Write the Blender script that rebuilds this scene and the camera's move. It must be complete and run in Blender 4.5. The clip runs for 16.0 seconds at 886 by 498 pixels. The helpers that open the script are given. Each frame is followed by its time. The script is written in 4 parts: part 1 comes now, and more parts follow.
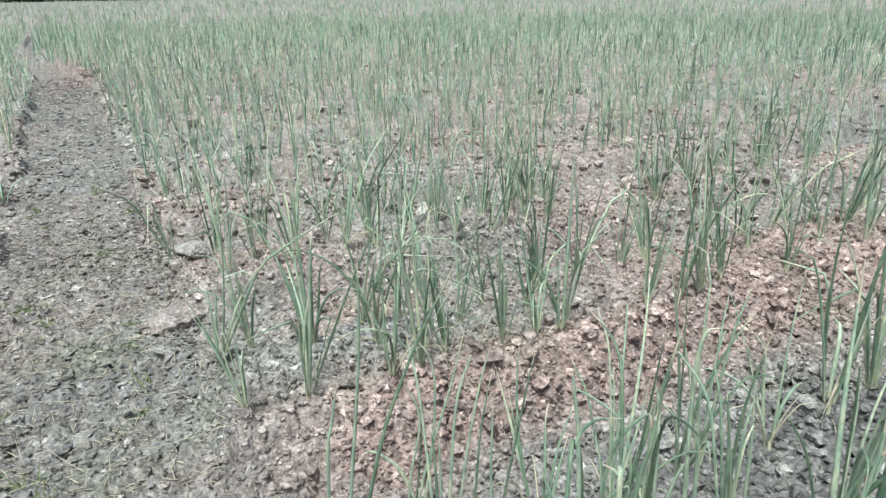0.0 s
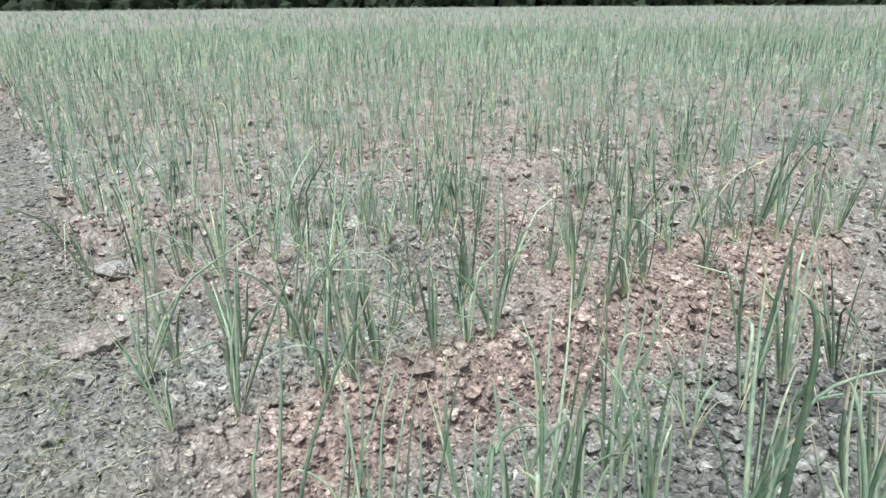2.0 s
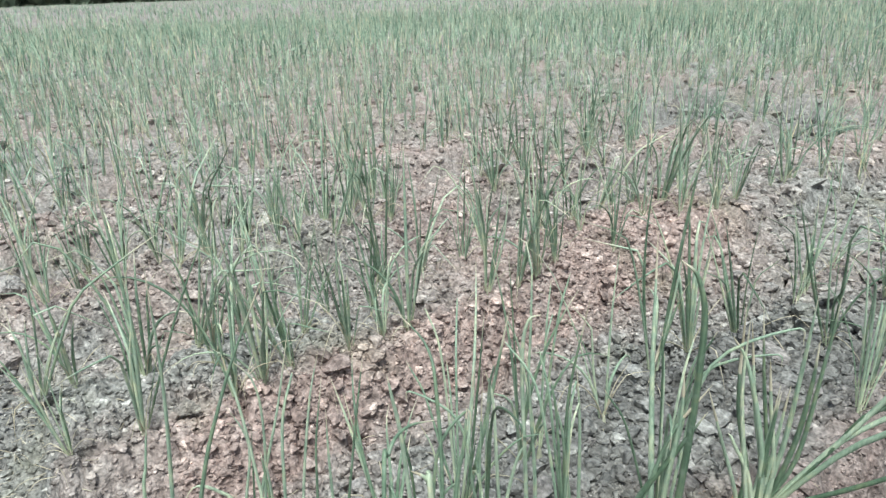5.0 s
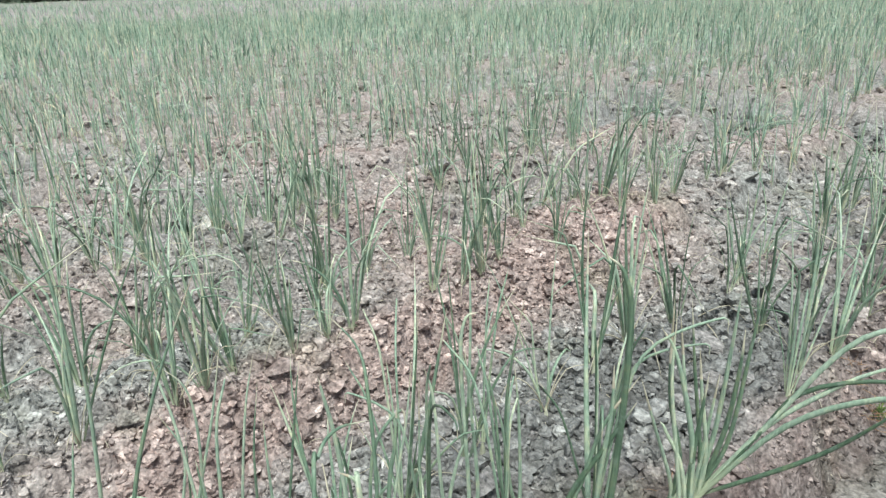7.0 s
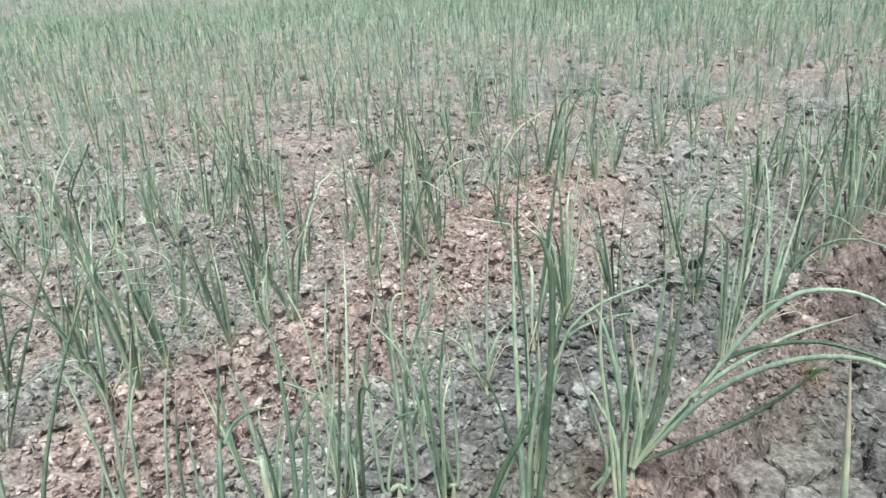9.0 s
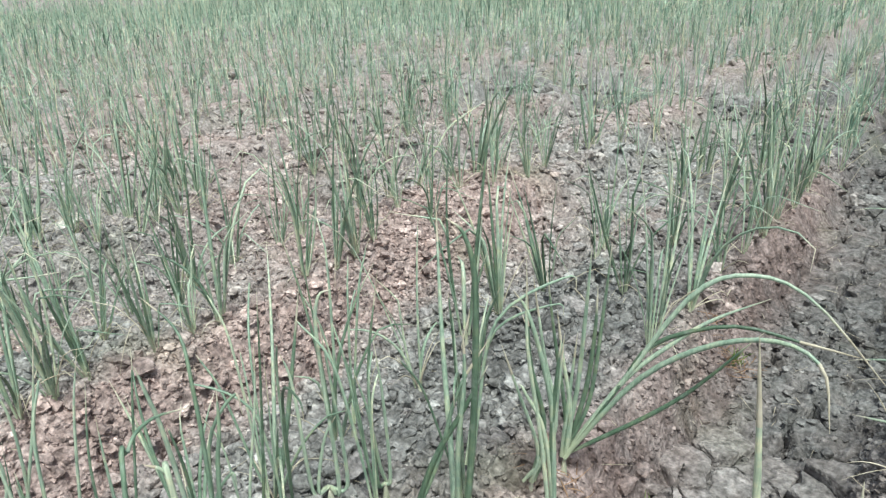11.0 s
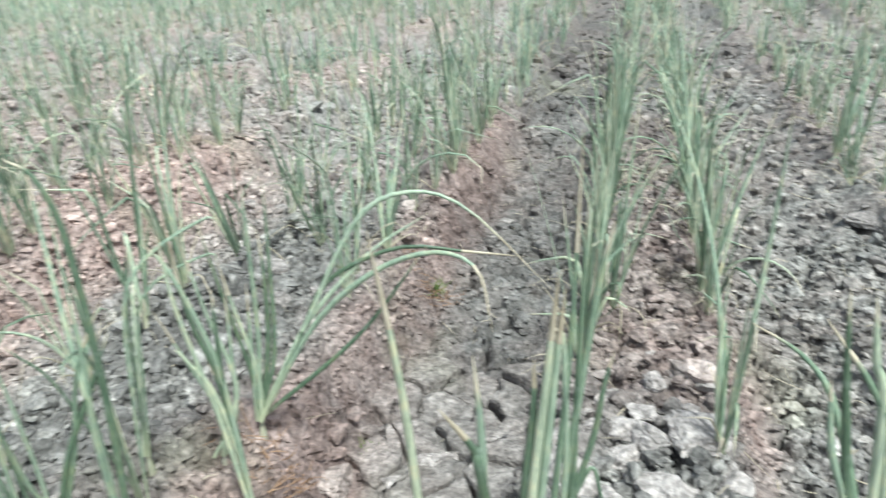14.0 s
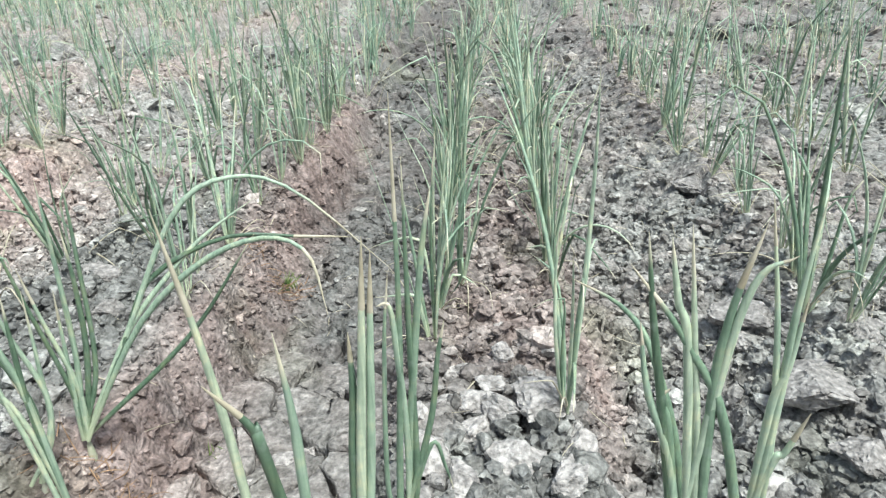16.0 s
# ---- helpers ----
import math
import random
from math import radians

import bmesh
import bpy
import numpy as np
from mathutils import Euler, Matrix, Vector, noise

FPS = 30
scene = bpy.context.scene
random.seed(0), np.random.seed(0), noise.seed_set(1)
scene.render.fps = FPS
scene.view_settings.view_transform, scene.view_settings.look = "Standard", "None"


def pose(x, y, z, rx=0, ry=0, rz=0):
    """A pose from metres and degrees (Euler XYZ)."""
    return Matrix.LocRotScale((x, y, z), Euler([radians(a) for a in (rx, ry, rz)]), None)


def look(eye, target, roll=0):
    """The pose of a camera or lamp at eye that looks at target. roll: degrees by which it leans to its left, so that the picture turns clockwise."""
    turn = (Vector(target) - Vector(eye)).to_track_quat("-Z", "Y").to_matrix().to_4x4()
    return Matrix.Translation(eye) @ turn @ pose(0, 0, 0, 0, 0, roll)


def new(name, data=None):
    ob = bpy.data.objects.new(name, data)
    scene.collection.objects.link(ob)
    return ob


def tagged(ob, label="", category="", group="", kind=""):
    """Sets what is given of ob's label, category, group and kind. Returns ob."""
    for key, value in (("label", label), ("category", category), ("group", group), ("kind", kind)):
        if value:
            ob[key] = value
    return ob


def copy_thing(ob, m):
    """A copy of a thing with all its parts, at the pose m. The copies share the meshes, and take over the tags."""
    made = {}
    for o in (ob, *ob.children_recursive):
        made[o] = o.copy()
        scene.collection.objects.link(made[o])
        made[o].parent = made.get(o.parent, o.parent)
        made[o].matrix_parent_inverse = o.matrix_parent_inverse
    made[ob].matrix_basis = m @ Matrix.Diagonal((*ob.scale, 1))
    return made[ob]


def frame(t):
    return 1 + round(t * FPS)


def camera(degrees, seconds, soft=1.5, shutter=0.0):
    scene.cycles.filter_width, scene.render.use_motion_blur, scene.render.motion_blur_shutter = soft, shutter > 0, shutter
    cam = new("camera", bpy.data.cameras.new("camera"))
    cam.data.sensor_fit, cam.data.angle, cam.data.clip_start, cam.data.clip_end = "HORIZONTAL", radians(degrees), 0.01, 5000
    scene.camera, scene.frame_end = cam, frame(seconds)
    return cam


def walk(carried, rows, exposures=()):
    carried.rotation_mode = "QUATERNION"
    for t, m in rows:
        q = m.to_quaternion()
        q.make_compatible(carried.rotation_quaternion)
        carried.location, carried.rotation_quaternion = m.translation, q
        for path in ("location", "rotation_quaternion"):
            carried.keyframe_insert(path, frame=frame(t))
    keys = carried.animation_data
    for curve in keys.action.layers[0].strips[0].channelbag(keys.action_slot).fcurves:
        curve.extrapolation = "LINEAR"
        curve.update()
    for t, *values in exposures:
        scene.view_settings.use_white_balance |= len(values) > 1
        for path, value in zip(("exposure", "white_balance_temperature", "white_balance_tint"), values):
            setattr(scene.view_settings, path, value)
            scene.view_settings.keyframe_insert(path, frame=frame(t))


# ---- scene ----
cam = camera(64.3, 16.0, soft=1.35, shutter=0.5)
PATH = [
    (0, (-0.087, 0.287, 0.781), (-1.758, 1.143, 0.091), -0.8),
    (0.5, (-0.087, 0.288, 0.777), (-1.741, 1.177, 0.087), -0.7),
    (1, (-0.084, 0.293, 0.78), (-1.716, 1.223, 0.094), -0.9),
    (1.5, (-0.081, 0.285, 0.785), (-1.694, 1.255, 0.108), -0.6),
    (2, (-0.073, 0.297, 0.787), (-1.662, 1.316, 0.125), -0.4),
    (2.5, (-0.078, 0.31, 0.788), (-1.649, 1.347, 0.111), -1.0),
    (3, (-0.078, 0.324, 0.785), (-1.618, 1.401, 0.1), -1.3),
    (3.5, (-0.077, 0.33, 0.784), (-1.606, 1.423, 0.101), -1.3),
    (4, (-0.073, 0.331, 0.787), (-1.577, 1.461, 0.106), -1.6),
    (4.5, (-0.072, 0.335, 0.786), (-1.55, 1.489, 0.09), -1.8),
    (6.8, (-0.049, 0.357, 0.781), (-1.422, 1.635, 0.086), -2.0),
    (7, (-0.05, 0.355, 0.787), (-1.414, 1.636, 0.08), -1.9),
    (7.5, (-0.044, 0.367, 0.778), (-1.386, 1.665, 0.06), -2.3),
    (8, (-0.041, 0.38, 0.774), (-1.36, 1.69, 0.038), -2.6),
    (8.5, (-0.035, 0.385, 0.771), (-1.325, 1.725, 0.038), -2.6),
    (9, (-0.028, 0.39, 0.767), (-1.294, 1.75, 0.026), -2.9),
    (9.2, (-0.029, 0.389, 0.762), (-1.271, 1.772, 0.022), -2.8),
    (11.5, (-0.014, 0.415, 0.754), (-1.136, 1.889, 0.001), -2.3),
    (12, (-0.01, 0.42, 0.748), (-1.097, 1.917, -0.013), -2.4),
    (12.5, (0.001, 0.439, 0.726), (-0.971, 2.002, -0.057), -2.4),
    (13, (0.013, 0.468, 0.7), (-0.798, 2.103, -0.117), -2.3),
    (13.5, (0.037, 0.486, 0.692), (-0.669, 2.163, -0.138), -2.7),
    (14, (0.065, 0.509, 0.671), (-0.425, 2.258, -0.167), -2.8),
    (14.5, (0.098, 0.529, 0.648), (-0.187, 2.305, -0.227), -2.2),
    (15, (0.111, 0.516, 0.655), (-0.099, 2.334, -0.152), -2.7),
    (15.5, (0.116, 0.525, 0.644), (-0.058, 2.33, -0.201), -2.9),
    (16, (0.111, 0.533, 0.638), (-0.024, 2.332, -0.226), -2.4),
]
EXPOSURE = ((0, 0.25, 6170, 0), (11.5, 0.28, 6170, 0), (14.5, 0.60, 6170, 0), (16, 0.60, 6170, 0))
walk(cam, [(t, look(eye, target, roll)) for t, eye, target, roll in PATH], EXPOSURE)

# ---------------------------------------------------------------- light: bright overcast
world = bpy.data.worlds.new("sky")
scene.world = world
world.use_nodes = True
wt = world.node_tree
wt.nodes.clear()
sky = wt.nodes.new("ShaderNodeTexSky")
sky.sky_type, sky.sun_disc = "NISHITA", False
sky.sun_elevation, sky.sun_rotation = radians(65), radians(135)
sky.air_density, sky.dust_density = 1.2, 4.0
soften = wt.nodes.new("ShaderNodeHueSaturation")
soften.inputs["Saturation"].default_value = 0.75
back = wt.nodes.new("ShaderNodeBackground")
back.inputs["Strength"].default_value = 0.108
outw = wt.nodes.new("ShaderNodeOutputWorld")
wt.links.new(sky.outputs[0], soften.inputs["Color"])
wt.links.new(soften.outputs[0], back.inputs["Color"])
wt.links.new(back.outputs[0], outw.inputs["Surface"])
sun_data = bpy.data.lights.new("sun", "SUN")
sun_data.energy, sun_data.angle, sun_data.color = 3.3, radians(11), (1.0, 0.995, 0.975)
sun = new("sun", sun_data)
sun.matrix_world = look((2.6, -2.6, 8), (0, 0, 0))


# ---------------------------------------------------------------- materials
def material(name, rough=0.8, spec=0.3):
    m = bpy.data.materials.new(name)
    m.use_nodes = True
    t = m.node_tree
    b = t.nodes["Principled BSDF"]
    b.inputs["Roughness"].default_value = rough
    b.inputs["Specular IOR Level"].default_value = spec
    return m, t, b


def node(t, kind, links=(), **values):
    n = t.nodes.new(kind)
    for key, v in values.items():
        n.inputs[key.replace("_", " ")].default_value = v
    for key, socket in links:
        t.links.new(socket, n.inputs[key])
    return n


def ramp(t, socket, stops):
    n = t.nodes.new("ShaderNodeValToRGB")
    el = n.color_ramp.elements
    while len(el) < len(stops):
        el.new(0.5)
    for e, (p, c) in zip(el, stops):
        e.position, e.color = p, (*c, 1)
    t.links.new(socket, n.inputs[0])
    return n.outputs[0]


def mixed(t, fac, a, b, blend="MIX"):
    n = t.nodes.new("ShaderNodeMix")
    n.data_type, n.blend_type = "RGBA", blend
    for i, v in ((0, fac), (6, a), (7, b)):
        if isinstance(v, (int, float)):
            n.inputs[i].default_value = v
        elif isinstance(v, tuple):
            n.inputs[i].default_value = (*v, 1)
        else:
            t.links.new(v, n.inputs[i])
    return n.outputs[2]


def soil_material(name, island=False, lift=1.0):
    m, t, b = material(name, 0.95, 0.15)
    pos = node(t, "ShaderNodeNewGeometry")
    p = pos.outputs["Position"]
    tone = t.nodes.new("ShaderNodeAttribute")
    tone.attribute_name = "tone"
    fine = node(t, "ShaderNodeTexNoise", [("Vector", p)], Scale=120.0, Detail=2.0, Roughness=0.6)
    mid = node(t, "ShaderNodeTexNoise", [("Vector", p)], Scale=22.0, Detail=4.0, Roughness=0.65)
    wide = node(t, "ShaderNodeTexNoise", [("Vector", p)], Scale=3.1, Detail=4.0)
    grey = ramp(t, mid.outputs[0], [(0.28, (0.168, 0.163, 0.152)), (0.48, (0.277, 0.270, 0.255)), (0.70, (0.435, 0.424, 0.402))])
    red = ramp(t, mid.outputs[0], [(0.28, (0.225, 0.166, 0.148)), (0.48, (0.345, 0.264, 0.240)), (0.70, (0.49, 0.395, 0.365))])
    col = mixed(t, tone.outputs["Fac"], grey, red)
    tread = t.nodes.new("ShaderNodeAttribute")
    tread.attribute_name = "tread"
    col = mixed(t, tread.outputs["Fac"], col, mixed(t, 1.0, col, (0.44, 0.44, 0.45), "MULTIPLY"))
    moss = ramp(t, wide.outputs[0], [(0.55, (0, 0, 0)), (0.75, (0.4, 0.4, 0.4))])
    col = mixed(t, moss, col, (0.20, 0.215, 0.14))
    if island:
        pale = ramp(t, pos.outputs["Random Per Island"], [(0.0, (0.74, 0.74, 0.74)), (0.5, (1.04, 1.04, 1.04)), (0.85, (1.25, 1.25, 1.24)), (0.99, (1.75, 1.75, 1.73))])
        col = mixed(t, 1.0, col, pale, "MULTIPLY")
    if lift != 1.0:
        col = mixed(t, 0.75, col, (0.375 * lift, 0.342 * lift, 0.328 * lift))
    grain = ramp(t, fine.outputs[0], [(0.25, (0.55, 0.55, 0.55)), (0.5, (1, 1, 1)), (0.75, (1.3, 1.3, 1.3))])
    col = mixed(t, 0.8, col, grain, "MULTIPLY")
    speck = node(t, "ShaderNodeTexNoise", [("Vector", p)], Scale=75.0, Detail=3.0, Roughness=0.6)
    col = mixed(t, 0.9, col, ramp(t, speck.outputs[0], [(0.30, (0.50, 0.50, 0.50)), (0.5, (1.0, 1.0, 1.0)), (0.70, (1.55, 1.55, 1.55))]), "MULTIPLY")
    warp = node(t, "ShaderNodeTexNoise", [("Vector", p)], Scale=30.0, Detail=2.0)
    shifted = node(t, "ShaderNodeVectorMath", [(0, warp.outputs["Color"])])
    shifted.operation = "SCALE"
    shifted.inputs["Scale"].default_value = 0.035
    moved = node(t, "ShaderNodeVectorMath", [(0, p), (1, shifted.outputs[0])])
    crack = node(t, "ShaderNodeTexVoronoi", [("Vector", moved.outputs[0])], Scale=95.0, Randomness=1.0)
    crumb = node(t, "ShaderNodeMath", [(0, crack.outputs["Distance"])])
    crumb.operation = "MULTIPLY"
    crumb.inputs[1].default_value = 0.55
    total2 = node(t, "ShaderNodeMath", [(0, speck.outputs[0]), (1, crumb.outputs[0])])
    total2.operation = "SUBTRACT"
    t.links.new(col, b.inputs["Base Color"])
    bump = node(t, "ShaderNodeBump", [("Height", total2.outputs[0])], Strength=0.85, Distance=0.008)
    t.links.new(bump.outputs[0], b.inputs["Normal"])
    return m


def leaf_material(name, dry=0.0, island=False, stops=()):
    m, t, b = material(name, 0.48, 0.5)
    along = t.nodes.new("ShaderNodeAttribute")
    along.attribute_name = "along"
    if island:
        rnd = node(t, "ShaderNodeNewGeometry").outputs["Random Per Island"]
    else:
        rnd = node(t, "ShaderNodeObjectInfo").outputs["Random"]
    geo = node(t, "ShaderNodeNewGeometry").outputs["Position"]
    green = ramp(t, rnd, stops)
    drawn = node(t, "ShaderNodeMapping", [("Vector", geo)])
    drawn.inputs["Scale"].default_value = (330, 330, 16)
    streak = node(t, "ShaderNodeTexNoise", [("Vector", drawn.outputs[0])], Scale=1.0, Detail=3.0)
    wax = ramp(t, streak.outputs[0], [(0.3, (0.70, 0.74, 0.70)), (0.7, (1.28, 1.24, 1.16))])
    col = mixed(t, 1.0, green, wax, "MULTIPLY")
    patch = node(t, "ShaderNodeTexNoise", [("Vector", geo)], Scale=26.0, Detail=4.0, Roughness=0.7)
    col = mixed(t, 1.0, col, ramp(t, patch.outputs[0], [(0.32, (0.72, 0.76, 0.74)), (0.5, (1, 1, 1)), (0.68, (1.45, 1.22, 1.10))]), "MULTIPLY")
    bloom = ramp(t, node(t, "ShaderNodeTexNoise", [("Vector", geo)], Scale=70.0, Detail=3.0).outputs[0], [(0.55, (0, 0, 0)), (0.75, (0.35, 0.35, 0.35))])
    col = mixed(t, bloom, col, (0.36, 0.41, 0.37))
    neck = ramp(t, along.outputs["Fac"], [(0.0, (1, 1, 1)), (0.04, (0.7, 0.7, 0.7)), (0.13, (0, 0, 0))])
    col = mixed(t, neck, col, (0.46, 0.50, 0.34))
    shift = node(t, "ShaderNodeMath", [(0, rnd)])
    shift.operation = "MULTIPLY"
    shift.inputs[1].default_value = 7.31
    frac = node(t, "ShaderNodeMath", [(0, shift.outputs[0])])
    frac.operation = "FRACT"
    tip = node(t, "ShaderNodeMath", [(0, frac.outputs[0])])
    tip.operation = "MULTIPLY"
    tip.inputs[1].default_value = 0.10 + dry
    add = node(t, "ShaderNodeMath", [(0, along.outputs["Fac"]), (1, tip.outputs[0])])
    brown = ramp(t, add.outputs[0], [(0.94 - dry, (0, 0, 0)), (1.04 - dry * 0.6, (1, 1, 1))])
    col = mixed(t, brown, col, (0.60, 0.55, 0.42))
    t.links.new(col, b.inputs["Base Color"])
    return m


soil = soil_material("dry_clay_soil")
clod_soil = soil_material("clay_clods", island=True)
leaf_green = leaf_material("waxy_onion_leaf", dry=0.03, stops=[(0.0, (0.080, 0.130, 0.085)), (0.26, (0.175, 0.255, 0.185)), (0.56, (0.305, 0.400, 0.315)), (0.84, (0.415, 0.505, 0.405)), (1.0, (0.49, 0.545, 0.42))])
# paler copy of leaf_green: haze and brightness of the farther rows put into colour
leaf_hazed = leaf_material("waxy_onion_leaf_hazed", dry=0.04, island=True, stops=[(0.0, (0.06, 0.12, 0.085)), (0.25, (0.215, 0.340, 0.255)), (0.6, (0.42, 0.565, 0.455)), (0.85, (0.56, 0.65, 0.53)), (1.0, (0.68, 0.66, 0.50))])


def plain(name, c1, c2, scale, rough=0.8):
    m, t, b = material(name, rough, 0.25)
    p = node(t, "ShaderNodeNewGeometry").outputs["Position"]
    n = node(t, "ShaderNodeTexNoise", [("Vector", p)], Scale=scale, Detail=5.0)
    t.links.new(ramp(t, n.outputs[0], [(0.3, c1), (0.7, c2)]), b.inputs["Base Color"])
    return m


pale_clay = soil_material("pale_clay", lift=1.12)
grey_clay = soil_material("grey_clay", lift=0.78)
neck_mat = plain("pale_onion_neck", (0.34, 0.36, 0.24), (0.58, 0.56, 0.45), 60, 0.5)
straw_mat = plain("dry_straw", (0.36, 0.31, 0.22), (0.64, 0.58, 0.46), 30)
root_mat = plain("dry_roots", (0.20, 0.11, 0.06), (0.42, 0.28, 0.18), 45)
weed_mat = plain("weed_green", (0.10, 0.17, 0.05), (0.22, 0.28, 0.09), 40)
wood_far = plain("far_foliage", (0.012, 0.022, 0.014), (0.05, 0.065, 0.04), 0.9)


# ---------------------------------------------------------------- the lie of the ground
rng = np.random.default_rng(7)
LATTICE = rng.random((256, 256))
JITTER = rng.random((256, 256, 3))


def value_noise(x, y, scale, off=0):
    x, y = np.asarray(x) * scale + off * 17.3, np.asarray(y) * scale + off * 9.1
    i, j = np.floor(x).astype(int), np.floor(y).astype(int)
    u, v = x - i, y - j
    u, v = u * u * (3 - 2 * u), v * v * (3 - 2 * v)
    a, b = LATTICE[i % 256, j % 256], LATTICE[(i + 1) % 256, j % 256]
    c, d = LATTICE[i % 256, (j + 1) % 256], LATTICE[(i + 1) % 256, (j + 1) % 256]
    return (a * (1 - u) + b * u) * (1 - v) + (c * (1 - u) + d * u) * v


def fbm(x, y, scale, octaves=4, off=0):
    total, amp, norm = 0, 1.0, 0.0
    for k in range(octaves):
        total = total + amp * value_noise(x, y, scale * 2.03 ** k, off + k)
        norm += amp
        amp *= 0.55
    return total / norm


def cells(x, y, scale, off=0):
    """Distances to the nearest and second nearest of scattered centres, and a random number of the nearest."""
    x, y = np.asarray(x) * scale + off * 31.7, np.asarray(y) * scale + off * 13.9
    i0, j0 = np.floor(x).astype(int), np.floor(y).astype(int)
    d1, d2, r1 = np.full(x.shape, 9.0), np.full(x.shape, 9.0), np.zeros(x.shape)
    for di in (-1, 0, 1):
        for dj in (-1, 0, 1):
            i, j = i0 + di, j0 + dj
            q = JITTER[i % 256, j % 256]
            d = np.hypot(i + q[..., 0] - x, j + q[..., 1] - y)
            near = d < d1
            d2 = np.where(near, d1, np.minimum(d2, d))
            r1 = np.where(near, q[..., 2], r1)
            d1 = np.where(near, d, d1)
    return d1, d2, r1


def smooth(a, b, x):
    t = np.clip((x - a) / (b - a), 0, 1)
    return t * t * (3 - 2 * t)


# ridges with two rows of onions each: centre and half the gap between the rows
RIDGES = [(-2.25, 0.12), (-1.46, 0.14), (-0.62, 0.16), (0.12, 0.10), (0.87, 0.18)]
RIDGES = [(-2.25 - 0.78 * k, 0.14) for k in range(135, 0, -1)] + RIDGES + [(0.87 + 0.78 * k, 0.15) for k in range(1, 75)]
CENTRES = np.array([c for c, _ in RIDGES])
HALVES = np.array([h for _, h in RIDGES])
PATH_NEAR, PATH_FAR = -0.06, 0.47      # the foot path runs along x between these
CROSS_A, CROSS_B = 4.75, 5.25          # a bare strip with rough clods across the ridges


def lane_edges(x):
    """The foot path's two edges; far along it the crop closes in."""
    s = 1 - smooth(-12.0, -8.5, np.asarray(x, float))
    return PATH_NEAR - 0.30 * s, PATH_FAR - 0.62 * s


def on_ridge(x, y):
    """1 on the ridges' tops, 0 in the furrows and paths."""
    x, y = np.asarray(x, float), np.asarray(y, float)
    xx = x + 0.05 * (value_noise(x, y, 2.2, 3) - 0.5) + 0.04 * (value_noise(x, y, 9, 4) - 0.5)
    k = np.clip(np.searchsorted(CENTRES, xx), 1, len(CENTRES) - 1)
    k = np.where(np.abs(CENTRES[k - 1] - xx) < np.abs(CENTRES[k] - xx), k - 1, k)
    d = np.abs(xx - CENTRES[k]) - HALVES[k]
    top = 1 - smooth(0.0, 0.11, d)
    yy = y + 0.09 * (value_noise(x, y, 5, 5) - 0.5)
    near, far = lane_edges(x)
    ends = np.maximum(smooth(far - 0.04, far + 0.03, yy), 1 - smooth(near - 0.03, near + 0.05, yy))
    gap = smooth(-4.2, -3.4, x) * smooth(CROSS_A - 0.1, CROSS_A, yy) * (1 - smooth(CROSS_B, CROSS_B + 0.1, yy))
    return top * ends * (1 - gap)


def on_path(x, y):
    near, far = lane_edges(x)
    return smooth(near - 0.03, near + 0.08, y) * (1 - smooth(far - 0.06, far + 0.05, y))


def smooth_furrow(x, y):
    """1 in the furrow whose floor lies flat and cracked, without clods."""
    w = 0.03 * (value_noise(x, y, 5, 71) - 0.5)
    return smooth(-0.42, -0.36, x + w) * (1 - smooth(-0.10, -0.04, x + w)) * smooth(0.9, 1.0, y)


def broken(x, y):
    """How thickly loose clods cover the soil: 1 on the dug ridge with dark lumps, less on path and smooth floors."""
    x, y = np.asarray(x, float), np.asarray(y, float)
    n = smooth(0.30, 0.65, value_noise(x, y, 1.9, 11))
    dug = np.exp(-((x + 0.80) / 0.26) ** 2 - ((y - 1.55) / 0.6) ** 2) + np.exp(-((x - 0.13) / 0.17) ** 2 - ((y - 1.5) / 0.9) ** 2)
    return np.clip((0.45 + 0.35 * n + 0.5 * dug) * (1 - smooth_furrow(x, y) * (0.92 - 0.42 * smooth(1.45, 1.9, y))) * (1 - 0.5 * on_path(x, y)), 0, 1)


def ground_z(x, y):
    x, y = np.asarray(x, float), np.asarray(y, float)
    r, p = on_ridge(x, y), on_path(x, y)
    z = -(0.13 - 0.075 * smooth(0.36, 0.60, x)) * (1 - r) + 0.035 * p - 0.022
    z = z + 0.035 * (fbm(x, y, 4.0, 3, 1) - 0.5) + 0.022 * (fbm(x, y, 16.0, 3, 2) - 0.5)
    wx = x + 0.030 * (value_noise(x, y, 14, 8) - 0.5) + 0.012 * (value_noise(x, y, 45, 18) - 0.5)
    wy = y + 0.030 * (value_noise(x, y, 14, 9) - 0.5) + 0.012 * (value_noise(x, y, 45, 19) - 0.5)
    flat = smooth_furrow(x, y) * (1 - r)
    wall = 4 * r * (1 - r)
    rough = (0.25 + 0.75 * broken(x, y)) * (1 - 0.5 * wall)
    away = np.maximum(np.abs(x + 0.65) - 1.75, np.abs(y - 1.2) - 1.25)
    for scale, high, reach in ((12, 0.034, 1.6), (27, 0.022, 0.7), (52, 0.011, 0.15)):
        d1, d2, q = cells(wx, wy, scale, scale)
        dome = smooth(0.0, 0.45, d2 - d1) * (1 - 0.55 * d1 * d1)
        z = z + high * (1 - smooth(0, reach, away)) * rough * (0.15 + 0.85 * q) * dome
    z = z - 0.028 * flat * smooth(1.08, 1.14, y) * (1 - smooth(1.70, 1.80, y))
    d1, d2, q = cells(wx, wy, 9.0, 4)
    split = 1 - smooth(0.02, 0.13, d2 - d1)
    z = z - 0.060 * split * np.maximum(smooth(0.48, 0.6, value_noise(x, y, 2.6, 21)) * (1 - 0.5 * r), flat * smooth(0.3, 0.5, value_noise(x, y, 4, 22))) * (1 - 0.75 * p) * (1 - 0.5 * wall)
    return z


